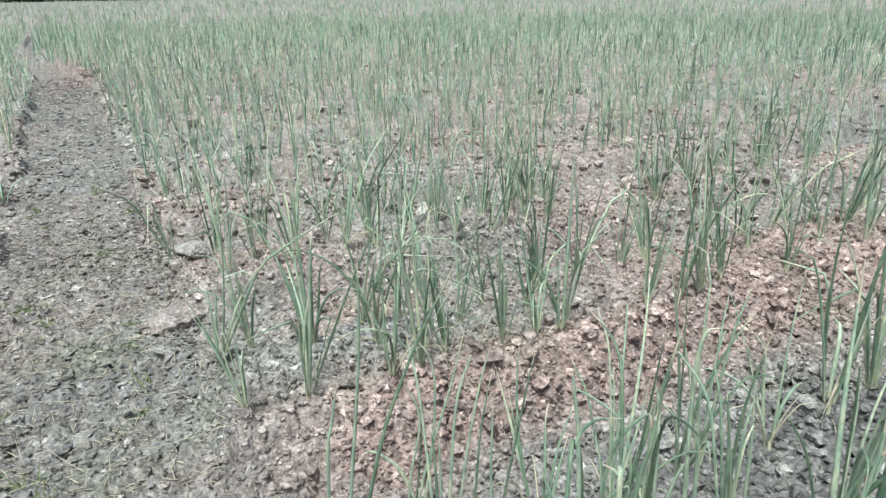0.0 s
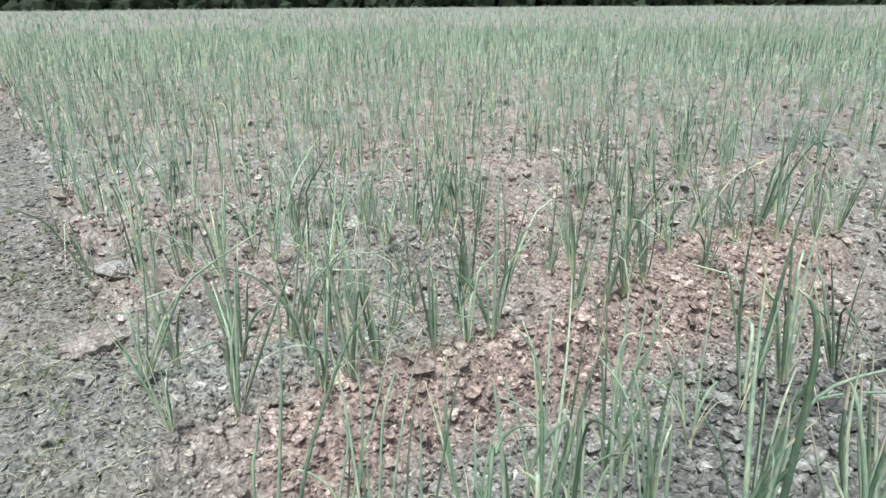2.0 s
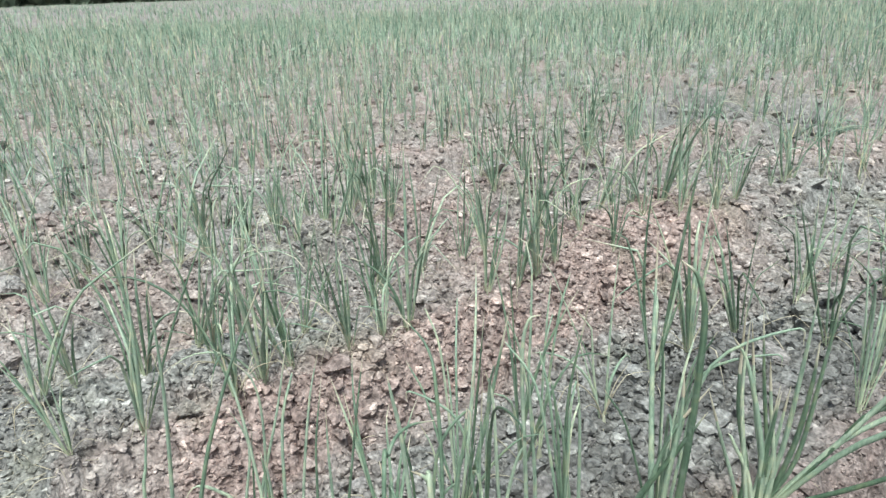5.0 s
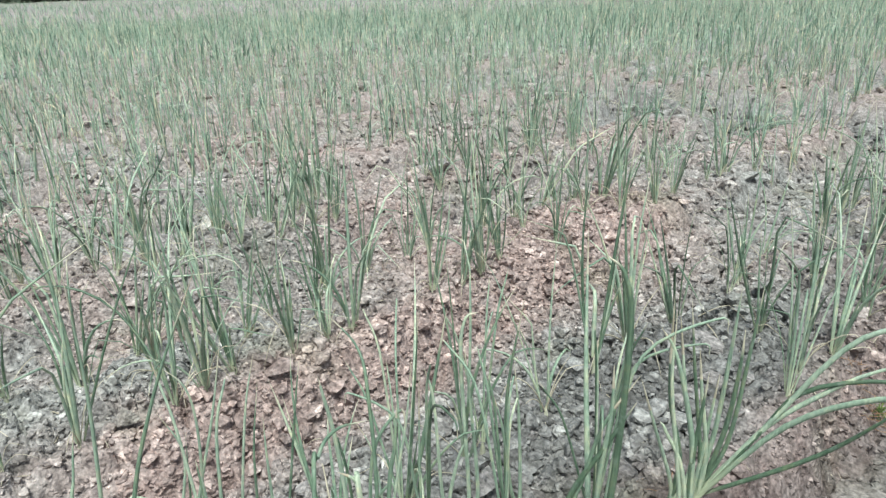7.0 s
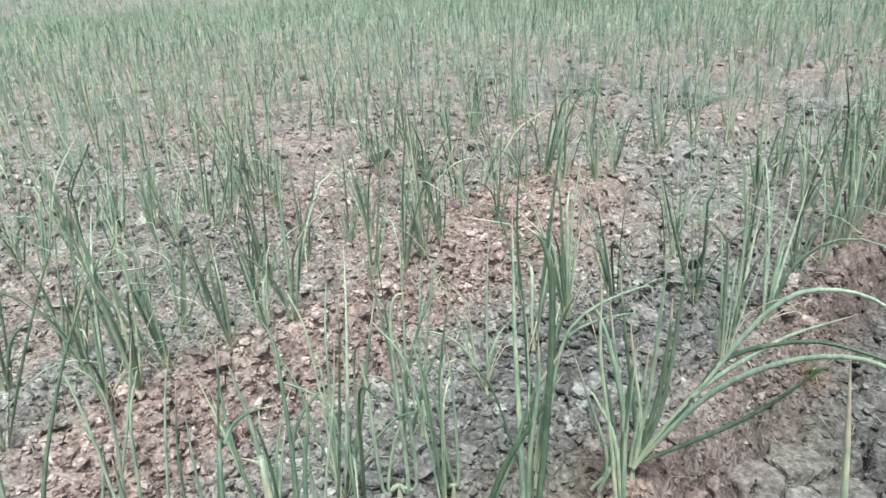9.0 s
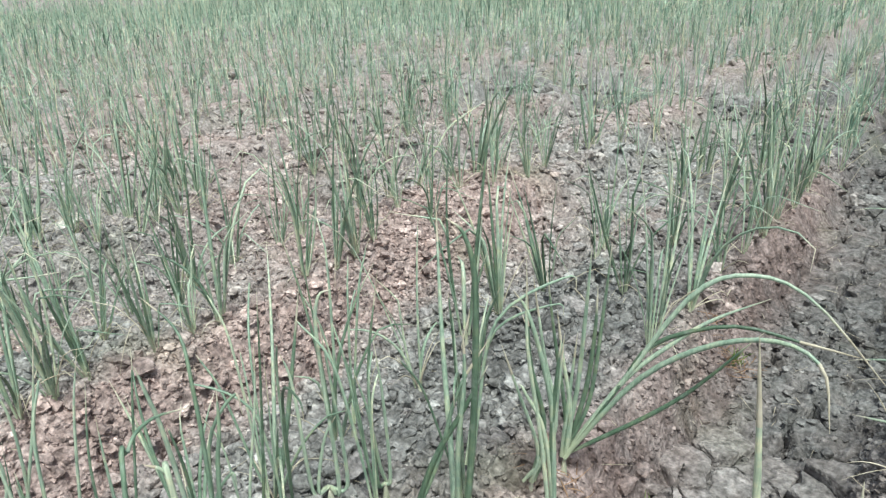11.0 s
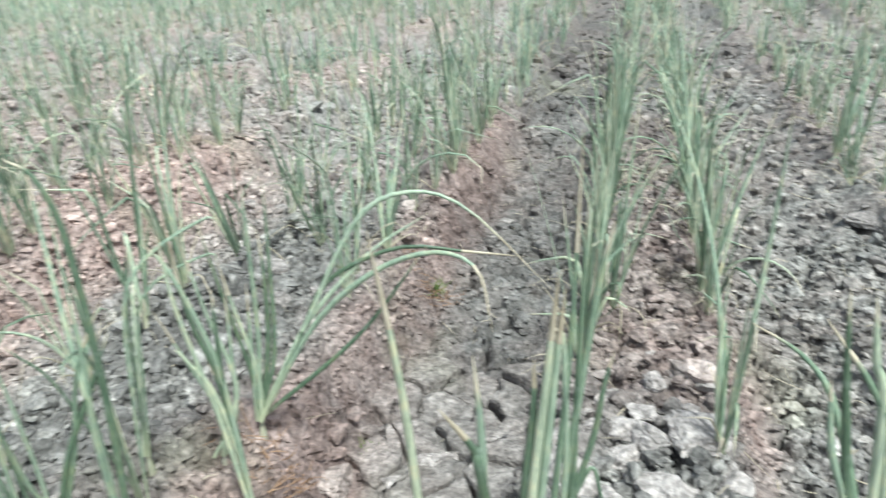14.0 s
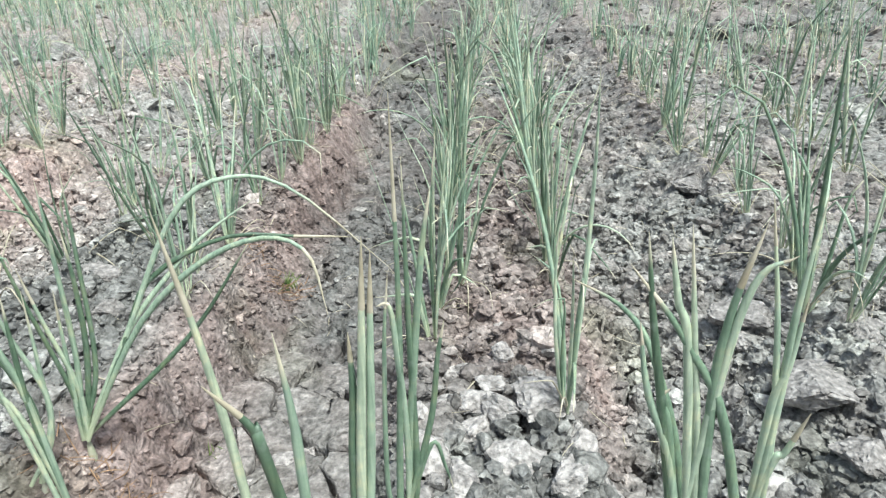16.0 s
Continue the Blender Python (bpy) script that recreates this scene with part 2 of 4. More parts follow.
def soil_tone(x, y):
    """0: grey crust, 1: reddish clay."""
    x, y = np.asarray(x, float), np.asarray(y, float)
    n = smooth(0.35, 0.62, fbm(x, y, 1.3, 3, 31))
    t = on_ridge(x, y) * (0.08 + 0.34 * n) * (1 - 0.5 * smooth(-0.9, -0.7, x)) + 0.2 * (1 - on_path(x, y)) * (0.15 + n) + 0.25 * on_path(x, y) * (0.2 + n)
    for cx, cy, wx, wy, much in ((-1.26, 1.30, 0.13, 0.75, 1.0), (-1.18, 0.72, 0.22, 0.20, 0.5), (-1.92, 0.95, 0.16, 0.25, 0.8), (-2.0, 2.0, 0.5, 0.45, 0.5), (-2.9, 2.9, 0.7, 0.9, 0.5),
                                 (-1.35, 2.5, 0.3, 0.5, 0.6), (-3.4, 1.25, 0.7, 0.2, 0.5), (-0.40, 1.24, 0.10, 0.16, 0.9), (-0.40, 2.2, 0.09, 1.2, 0.9), (0.13, 1.95, 0.14, 0.55, 0.6),
                                 (0.29, 1.55, 0.06, 0.4, 0.6), (-9.2, 0.3, 1.3, 0.3, 0.6), (0.13, 1.2, 0.2, 0.2, -0.6), (-0.75, 1.6, 0.2, 0.6, -0.5), (-1.6, 0.95, 0.16, 0.5, -0.35)):
        t = t + much * np.exp(-((x - cx) / wx) ** 2 - ((y - cy) / wy) ** 2)
    return np.clip(t + 0.35 * (value_noise(x, y, 30, 33) - 0.5), 0, 1)


def trodden(x, y):
    """Damp, dark soil: the furrows, the dug ridge and all the ground beyond it; dry elsewhere."""
    x, y = np.asarray(x, float), np.asarray(y, float)
    beyond = smooth(-1.05, -0.55, x + 0.25 * (fbm(x, y, 1.5, 2, 55) - 0.5)) * smooth(0.3, 1.0, y)
    t = 0.54 * beyond * (1 - 0.4 * smooth(0.2, 0.4, x)) + 0.40 * on_path(x, y) + 0.16 * (1 - 0.7 * smooth(0.2, 0.4, x)) * (1 - on_ridge(x, y)) * (1 - on_path(x, y))
    t = t + 0.38 * np.exp(-((x + 0.84) / 0.2) ** 2 - ((y - 1.5) / 0.5) ** 2) + 0.10 * smooth_furrow(x, y)
    t = t + 0.5 * np.exp(-((y - 5.0) / 0.35) ** 2) * smooth(-4.5, -3.4, x)
    return np.clip(t * (0.55 + 0.9 * fbm(x, y, 3.0, 3, 51)), 0, 1)


def mesh_object(name, verts, faces, mat, parent=None, along=None, tone=None, flat=False, tread=None):
    me = bpy.data.meshes.new(name)
    verts, faces = np.asarray(verts, np.float32), np.asarray(faces, np.int32)
    n, k = faces.shape
    me.vertices.add(len(verts))
    me.vertices.foreach_set("co", verts.ravel())
    me.loops.add(n * k)
    me.loops.foreach_set("vertex_index", faces.ravel())
    me.polygons.add(n)
    me.polygons.foreach_set("loop_start", np.arange(0, n * k, k, dtype=np.int32))
    me.update(calc_edges=True)
    me.validate()
    me.polygons.foreach_set("use_smooth", np.full(n, not flat))
    for key, values in (("along", along), ("tone", tone), ("tread", tread)):
        if values is not None:
            me.attributes.new(key, "FLOAT", "POINT").data.foreach_set("value", np.asarray(values, np.float32).ravel())
    me.materials.append(mat)
    ob = new(name, me)
    ob.parent = parent
    return ob


def spread(a, b, fine, lo_hold, hi_hold, far):
    """Coordinates that are fine between a and b, coarser out to the two holds, and wide from there as far as far."""
    sides = []
    for start, hold, sign in ((a, lo_hold, -1), (b, hi_hold, 1)):
        at, step, out = start, fine, []
        while abs(at) < far:
            step = min(step * 1.025, 0.045) if sign * (hold - at) > 0 else step * 1.07
            at += sign * step
            out.append(at)
        sides.append(out)
    return np.array(sides[0][::-1] + list(np.arange(a, b, fine)) + [b] + sides[1])


gx = spread(-2.1, 0.95, 0.006, -6.0, 3.5, 900)
gy = spread(0.0, 2.2, 0.006, -0.3, 6.0, 900)
X, Y = np.meshgrid(gx, gy, indexing="ij")
Z = ground_z(X, Y)
far_fade = 1 - smooth(45, 70, np.hypot(X, Y))
Z = Z * far_fade
NX, NY = len(gx), len(gy)
idx = np.arange(NX * NY).reshape(NX, NY)
quads = np.stack([idx[:-1, :-1], idx[1:, :-1], idx[1:, 1:], idx[:-1, 1:]], -1).reshape(-1, 4)
ground = mesh_object("ground", np.stack([X, Y, Z], -1).reshape(-1, 3), quads, soil, tone=soil_tone(X, Y), tread=trodden(X, Y))
tagged(ground, "dry cracked clay field with low planting ridges and a foot path", "ground", kind="structure")


# ---------------------------------------------------------------- onion leaves
def leaf_tubes(base, azimuth, tilt, length, radius, curve, kink, kink_at, segs, sides):
    """Tapered hollow leaves as tubes; all arguments are arrays with one entry a leaf."""
    n = len(azimuth)
    s = np.linspace(0, 1, segs + 1)
    mid = (s[1:] + s[:-1]) / 2
    angle = tilt[:, None] + curve[:, None] * mid[None] ** 1.5
    angle = angle + kink[:, None] * smooth(kink_at[:, None] - 0.09, kink_at[:, None] + 0.09, mid[None])
    step = length[:, None] / segs
    flat = np.concatenate([np.zeros((n, 1)), np.cumsum(np.sin(angle) * step, 1)], 1)
    up = np.concatenate([np.zeros((n, 1)), np.cumsum(np.cos(angle) * step, 1)], 1)
    ca, sa = np.cos(azimuth)[:, None], np.sin(azimuth)[:, None]
    centre = np.stack([base[:, 0:1] + ca * flat, base[:, 1:2] + sa * flat, base[:, 2:3] + up], -1)
    ang = np.concatenate([angle[:, :1], (angle[:, 1:] + angle[:, :-1]) / 2, angle[:, -1:]], 1)
    side = np.stack([-sa + 0 * ang, ca + 0 * ang, 0 * ang], -1)
    other = np.stack([ca * np.cos(ang), sa * np.cos(ang), -np.sin(ang)], -1)
    taper = np.minimum(1, 0.62 + 1.4 * s) * (1 - s ** 2.6) ** 0.9 + 0.06
    r = radius[:, None] * taper[None]
    th = np.arange(sides) * 2 * np.pi / sides
    ring = (side[:, :, None] * np.cos(th)[None, None, :, None] + 0.8 * other[:, :, None] * np.sin(th)[None, None, :, None])
    verts = centre[:, :, None] + r[:, :, None, None] * ring
    ids = np.arange(n * (segs + 1) * sides).reshape(n, segs + 1, sides)
    nxt = np.roll(ids, -1, 2)
    faces = np.stack([ids[:, :-1], nxt[:, :-1], nxt[:, 1:], ids[:, 1:]], -1).reshape(-1, 4)
    along = np.broadcast_to(s[None, :, None], (n, segs + 1, sides)).reshape(-1)
    return verts.reshape(-1, 3), faces, along


def leaf_numbers(r, n):
    """Random shapes for n leaves of onion plants."""
    az = r.random(n) * 2 * np.pi
    tilt = np.abs(r.normal(0.04, 0.15, n))
    length = np.clip(r.normal(0.335, 0.085, n), 0.10, 0.48)
    radius = np.clip(r.normal(0.0031, 0.0008, n), 0.0014, 0.0042)
    curve = np.where(r.random(n) < 0.12, r.uniform(1.4, 2.8, n), r.normal(0.12, 0.28, n))
    kink = np.where(r.random(n) < 0.48, r.uniform(0.3, 2.4, n), 0)
    return az, tilt, length, radius, curve, kink, r.uniform(0.5, 0.93, n)


def thin_crop(x, y):
    """1 where the crop stands thin and the soil shows."""
    return np.exp(-((x + 2.1) / 1.3) ** 2 - ((y - 3.0) / 1.3) ** 2) * 0.9 + 0.3 * smooth(-3.5, -2.0, x) * (1 - smooth(4.0, 7.0, y))


def rows_of(y_from, y_to, keep):
    """Places of onion plants along the rows of all ridges, where keep(x, y) holds."""
    r = np.random.default_rng(11)
    xs, ys = [], []
    for c, h in RIDGES:
        for sgn in (-1, 1):
            n = int((y_to - y_from) / 0.078)
            y = y_from + (np.arange(n) + r.uniform(-0.28, 0.28, n)) * 0.078
            x = c + sgn * h + r.normal(0, 0.035, n) + 0.03 * (value_noise(y, y * 0 + c, 1.1, 5) - 0.5)
            ok = keep(x, y) & (r.random(n) > 0.12 + 0.5 * thin_crop(x, y))
            xs.append(x[ok]), ys.append(y[ok])
    return np.concatenate(xs), np.concatenate(ys)


def open_soil(x, y):
    bare = (x > -3.7) & (y > CROSS_A - 0.05) & (y < CROSS_B + 0.05)
    near, far = lane_edges(x)
    lane = (y > near - 0.01) & (y < far + 0.02)
    return ~(bare | lane)


def field(name, label, x, y, per, segs, sides, thick, seed):
    r = np.random.default_rng(seed)
    n = len(x)
    px, py = np.repeat(x, per), np.repeat(y, per)
    vigour = np.repeat(np.clip(0.72 + 0.5 * value_noise(x, y, 0.5, 41) + r.normal(0, 0.10, n), 0.6, 1.3), per)
    az, tilt, length, radius, curve, kink, at = leaf_numbers(r, n * per)
    base = np.stack([px + r.normal(0, 0.006, n * per), py + r.normal(0, 0.006, n * per), ground_z(px, py) - 0.01], -1)
    v, f, a = leaf_tubes(base, az, tilt, length * vigour, radius * thick, curve, kink, at, segs, sides)
    ob = mesh_object(name, v, f, leaf_hazed, along=a)
    return tagged(ob, label, "onion plants", kind="stuff")


def near_zone(x, y):
    return (x > -2.9) & (x < 1.3) & (y > 0.3) & (y < 3.3)


def dist(x, y):
    return np.hypot(x, y - 0.4)


def in_reach(x, y):
    """Where the walk looks: from along the path on one side to past the ridges on the other."""
    turn = np.degrees(np.arctan2(-x, y - 0.3))
    return (turn > -42) & (turn < 100)


px, py = rows_of(-6.0, 9.0, lambda x, y: open_soil(x, y) & (dist(x, y) < 8) & in_reach(x, y) & ~near_zone(x, y))
field("onion_rows_near", "rows of green onion plants on clay ridges", px, py, 5, 6, 3, 0.95, 21)
g = np.random.default_rng(24)
wx, wy = (np.repeat(q, 2) + g.normal(0, 0.02, 2 * len(q)) for q in (px, py))
n = len(wx)
v, f, a = leaf_tubes(np.stack([wx, wy, ground_z(wx, wy)], -1), g.random(n) * 6.283, g.uniform(0.1, 0.9, n), g.uniform(0.08, 0.30, n), g.uniform(0.0012, 0.0026, n),
                     g.uniform(-0.4, 1.6, n), g.uniform(0, 2.2, n), g.uniform(0.4, 0.8, n), 6, 3)
tagged(mesh_object("withered_leaves", v, f, straw_mat), "thin withered tan leaves hanging between the onions", "dry leaves", kind="stuff")
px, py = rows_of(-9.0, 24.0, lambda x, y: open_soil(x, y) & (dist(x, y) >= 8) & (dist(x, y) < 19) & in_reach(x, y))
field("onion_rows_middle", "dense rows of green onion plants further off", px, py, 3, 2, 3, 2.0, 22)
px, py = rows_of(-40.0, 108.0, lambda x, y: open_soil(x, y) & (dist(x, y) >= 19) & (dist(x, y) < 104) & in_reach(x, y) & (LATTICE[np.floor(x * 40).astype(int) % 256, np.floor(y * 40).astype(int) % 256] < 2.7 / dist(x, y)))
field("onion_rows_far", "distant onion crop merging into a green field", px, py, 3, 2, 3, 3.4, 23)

# ---------------------------------------------------------------- onion plants that stand near
VARIANTS = {}


def part(name, v, f, a, mat, parent, label=""):
    return tagged(mesh_object(name, v, f, mat, parent, along=a), label)


def onion_plant(m, kind):
    """One onion plant of a kind: a pale neck with its leaves."""
    if kind in VARIANTS:
        return copy_thing(VARIANTS[kind], m)
    r = np.random.default_rng(100 + kind)
    n = int(r.integers(6, 11))
    one = np.array([1.0])
    v, f, a = leaf_tubes(np.array([[0, 0, -0.02]]), one * 0, one * 0.05, one * 0.048, one * 0.0062, one * 0, one * 0, one * 0.5, 5, 8)
    plant = new("onion_plant")
    part("neck", v, f, a, neck_mat, plant, "pale white neck")
    az, tilt, length, radius, curve, kink, at = leaf_numbers(r, n)
    lean = r.random() * 2 * np.pi
    az = lean + r.normal(0, 0.95, n) + np.where(np.arange(n) % 2 == 0, 0, np.pi)
    tilt = 0.6 * tilt + 0.03 + 0.012 * np.arange(n)
    for k in range(n):
        sl = slice(k, k + 1)
        b = np.array([[0.008 * np.cos(az[k]), 0.008 * np.sin(az[k]), 0.012 + 0.012 * r.random()]])
        v, f, a = leaf_tubes(b, az[sl], tilt[sl], length[sl], radius[sl], curve[sl], kink[sl], at[sl], 10, 6)
        part("leaf", v, f, a, leaf_green, plant)
    for k in range(int(r.integers(2, 5))):
        one = np.array([1.0])
        v, f, a = leaf_tubes(np.array([[0, 0, 0.01]]), one * r.uniform(0, 6.28), one * r.uniform(0.2, 0.9), one * r.uniform(0.09, 0.24), one * r.uniform(0.0010, 0.0020),
                             one * r.uniform(0.2, 1.6), one * r.uniform(0, 1.4), one * r.uniform(0.4, 0.8), 9, 4)
        part("dry_leaf", v, f, a, straw_mat, plant, "thin withered tan leaf")
    plant.matrix_basis = m
    tagged(plant, "green onion plant with upright hollow leaves in clay soil", "onion plant", "onion plants on the ridges")
    VARIANTS[kind] = plant
    return plant


r = np.random.default_rng(5)
# each row of the ridges close by: where along it the plants stand one by one, and from where on they stand evenly
ROWS = [
    (-2.37, [0.49, 0.62, 0.77], 0.88, 0.09),
    (-2.25, [0.72, 0.95], 1.1, 0.15),
    (-2.13, [0.60, 0.82, 0.98, 1.08], 1.2, 0.10),
    (-1.60, [0.48, 0.56, 0.70, 0.82, 0.93, 1.03, 1.17, 1.35], 1.5, 0.13),
    (-1.48, [0.82, 1.05, 1.25, 1.90, 2.06], 2.2, 0.17),
    (-1.34, [0.49, 0.62, 0.79, 0.87, 0.96, 1.09, 1.18, 1.27, 1.52, 1.62, 1.71, 1.81, 1.93, 2.06, 2.44], 2.55, 0.12),
    (-0.78, [0.80, 0.92, 1.08, 1.29, 1.44, 1.59, 1.85, 2.02, 2.11, 2.34, 2.63], 2.8, 0.14),
    (-0.62, [1.90, 2.25, 2.62, 2.80], 2.92, 0.14),
    (-0.46, [1.65, 1.77, 1.88, 2.16, 2.30, 2.49], 2.6, 0.11),
    (0.02, [1.52, 1.59], 1.66, 0.085),
    (0.23, [1.32, 1.73], 1.80, 0.10),
    (0.69, [1.55, 1.62, 1.75, 1.86, 2.02, 2.17, 2.30], 2.45, 0.115),
    (1.05, [1.70, 1.95, 2.12, 2.31, 2.56], 2.65, 0.12),
]
for x, places, onward, gap in ROWS:
    evenly = np.arange(onward, 3.28, gap) + r.uniform(-0.025, 0.025, len(np.arange(onward, 3.28, gap)))
    for y in places + list(evenly):
        if y > 1.9 and x < -0.9 and r.random() < 0.42:
            continue
        xx, yy = x + r.normal(0, 0.014), y + r.normal(0, 0.006)
        z = float(ground_z(xx, yy)) - 0.004
        s = float(np.clip(r.normal(0.97, 0.11), 0.68, 1.16))
        onion_plant(pose(xx, yy, z, r.normal(-4, 4), r.normal(0, 4), r.uniform(0, 360)) @ Matrix.Scale(s, 4), int(r.integers(0, 24)))


def leaf_along(points, radius, segs, sides):
    """One tapered hollow leaf along a smooth curve through a few points."""
    p = [np.array(q, float) for q in points]
    p = [2 * p[0] - p[1]] + p + [2 * p[-1] - p[-2]]
    n = len(p) - 3
    line = []
    for u in np.linspace(0, n, segs + 1):
        k = min(int(u), n - 1)
        w = u - k
        a0, a1, a2, a3 = p[k:k + 4]
        line.append(0.5 * (2 * a1 + (a2 - a0) * w + (2 * a0 - 5 * a1 + 4 * a2 - a3) * w ** 2 + (3 * a1 - a0 - 3 * a2 + a3) * w ** 3))
    line = np.array(line)
    way = np.gradient(line, axis=0)
    way /= np.linalg.norm(way, axis=1)[:, None]
    side = np.cross(way, np.array([0.35, 0.9, 0.15]))
    side /= np.linalg.norm(side, axis=1)[:, None]
    other = np.cross(way, side)
    s = np.linspace(0, 1, segs + 1)
    rad = radius * (np.minimum(1, 0.7 + 1.6 * s) * (1 - s ** 2.8) ** 0.9 + 0.06)
    th = np.arange(sides) * 2 * np.pi / sides
    v = line[:, None] + rad[:, None, None] * (side[:, None] * np.cos(th)[None, :, None] + 0.85 * other[:, None] * np.sin(th)[None, :, None])
    ids = np.arange((segs + 1) * sides).reshape(segs + 1, sides)
    nxt = np.roll(ids, -1, 1)
    f = np.stack([ids[:-1], nxt[:-1], nxt[1:], ids[1:]], -1).reshape(-1, 4)
    return v.reshape(-1, 3), f, np.repeat(s, sides)


def grown_plant(x, y, leaves, stout=1.12):
    """A larger onion plant close to the walk; each leaf by the points that it passes, from the plant's foot."""
    one = np.array([1.0])
    v, f, a = leaf_tubes(np.array([[0, 0, -0.03]]), one * 0, one * 0.02, one * 0.062, one * 0.0072, one * 0, one * 0, one * 0.5, 5, 8)
    plant = new("onion_plant")
    part("neck", v, f, a, neck_mat, plant, "pale white neck")
    g = np.random.default_rng(int(abs(x * 1000 + y * 77)))
    ground = float(ground_z(x, y))
    for points in leaves:
        foot = (g.normal(0, 0.003), g.normal(0, 0.003), 0.03)
        shifted = [(px, py, pz - ground) for px, py, pz in points]
        reach = math.dist(foot, shifted[-1])
        thick = (0.0026 + 0.0021 * min(reach, 0.5) + g.normal(0, 0.0003)) * (0.85 if y < 0.9 and x > -0.2 else 0.66 if y < 0.9 else stout)
        v, f, a = leaf_along([foot] + shifted, thick, 18, 8)
        leaf = part("leaf", v, f, a, leaf_green, plant)
        if g.random() < 0.6:
            ring = v.reshape(19, 8, 3)[int(g.integers(14, 17)):]
            middle = ring.mean(1, keepdims=True)
            ids = np.arange(len(ring) * 8).reshape(-1, 8)
            nxt = np.roll(ids, -1, 1)
            tip = np.stack([ids[:-1], nxt[:-1], nxt[1:], ids[1:]], -1).reshape(-1, 4)
            part("dry_tip", (middle + (ring - middle) * 1.1).reshape(-1, 3), tip, None, straw_mat, leaf, "dry straw-coloured leaf tip")
    plant.matrix_basis = pose(x, y, ground)
    return tagged(plant, "tall green onion plant with long arching hollow leaves", "onion plant", "onion plants on the ridges")


def slender_plant(x, y, count, height, seed):
    """A tall thin onion plant: upright leaves whose tips bend over."""
    g = np.random.default_rng(seed)
    leaves = []
    for _ in range(count):
        a, lean, h = g.uniform(0, 6.28), g.uniform(0.01, 0.07), height * g.uniform(0.7, 1.08)
        dx, dy, hook = lean * math.cos(a), lean * math.sin(a), g.choice([0.0, 0.3, 1.0], p=[0.45, 0.3, 0.25])
        leaves.append([(0.35 * dx, 0.35 * dy, 0.45 * h), (0.8 * dx, 0.8 * dy, 0.85 * h), (1.15 * dx * (1 + hook), 1.15 * dy * (1 + hook), h), ((1.3 + 1.2 * hook) * dx, (1.3 + 1.2 * hook) * dy, h * (1.06 - 0.12 * hook))])
    return grown_plant(x, y, leaves, 0.72)


grown_plant(-0.742, 0.461, [
    [(0.024, 0.030, 0.264), (0.044, 0.040, 0.433), (0.062, 0.039, 0.567)],
    [(0.016, 0.057, 0.245), (0.033, 0.100, 0.399), (0.058, 0.154, 0.531)],
    [(-0.003, 0.011, 0.257), (-0.006, 0.021, 0.326), (-0.009, 0.033, 0.382)],
])
grown_plant(-0.787, 0.582, [
    [(0.003, 0.008, 0.169), (0.008, 0.023, 0.270), (0.002, 0.004, 0.336)],
    [(0.010, 0.029, 0.163), (0.015, 0.041, 0.282), (0.013, 0.038, 0.355), (0.005, 0.014, 0.395)],
    [(0.006, 0.018, 0.166), (0.010, 0.029, 0.302)],
    [(0.009, 0.026, 0.183), (0.021, 0.059, 0.311), (0.030, 0.081, 0.416)],
])
grown_plant(-0.759, 0.637, [
    [(-0.025, -0.051, 0.181), (-0.032, -0.073, 0.219), (-0.038, -0.097, 0.235), (-0.042, -0.114, 0.216)],
])
grown_plant(-0.778, 0.661, [
    [(0.001, 0.002, 0.135), (0.010, 0.022, 0.292), (0.018, 0.040, 0.375)],
    [(0.008, 0.019, 0.130), (0.012, 0.026, 0.240), (0.018, 0.041, 0.339)],
])
grown_plant(-0.760, 0.701, [
    [(0.007, 0.014, 0.122), (0.019, 0.036, 0.284), (0.025, 0.047, 0.357)],
    [(-0.000, -0.001, 0.126), (-0.000, -0.001, 0.220), (0.001, 0.001, 0.289)],
])
grown_plant(-0.352, 0.480, [
    [(-0.107, 0.107, 0.381), (-0.123, 0.126, 0.426), (-0.134, 0.153, 0.434), (-0.138, 0.190, 0.423)],
])
grown_plant(-0.404, 0.628, [
    [(-0.014, -0.022, 0.397), (-0.016, -0.024, 0.433), (-0.023, -0.035, 0.445)],
])
grown_plant(-0.463, 0.637, [
    [(-0.027, 0.035, 0.316), (-0.048, 0.050, 0.427), (-0.073, 0.060, 0.468), (-0.109, 0.052, 0.495)],
    [(-0.000, 0.027, 0.337), (0.006, 0.035, 0.412), (0.008, 0.038, 0.452)],
])
grown_plant(-0.639, 0.796, [
    [(0.004, 0.005, 0.153), (0.019, 0.024, 0.292), (0.025, 0.031, 0.371)],
    [(0.014, 0.018, 0.153), (0.026, 0.032, 0.324), (0.032, 0.040, 0.434)],
    [(-0.003, -0.004, 0.154), (-0.008, -0.011, 0.244), (-0.019, -0.027, 0.295)],
])
grown_plant(-0.613, 0.829, [
    [(0.001, 0.001, 0.153), (0.001, 0.001, 0.225), (0.004, 0.005, 0.356)],
])
grown_plant(-0.688, 0.972, [
    [(0.010, 0.011, 0.029), (0.005, 0.005, 0.271), (0.010, 0.010, 0.344), (0.023, 0.024, 0.356)],
    [(0.019, 0.020, 0.030), (0.014, 0.015, 0.196), (0.008, 0.009, 0.308)],
    [(-0.011, -0.012, 0.027), (0.000, 0.001, 0.115), (0.015, 0.015, 0.156)],
    [(-0.017, -0.018, 0.027), (-0.023, -0.025, 0.213), (-0.031, -0.034, 0.270)],
])
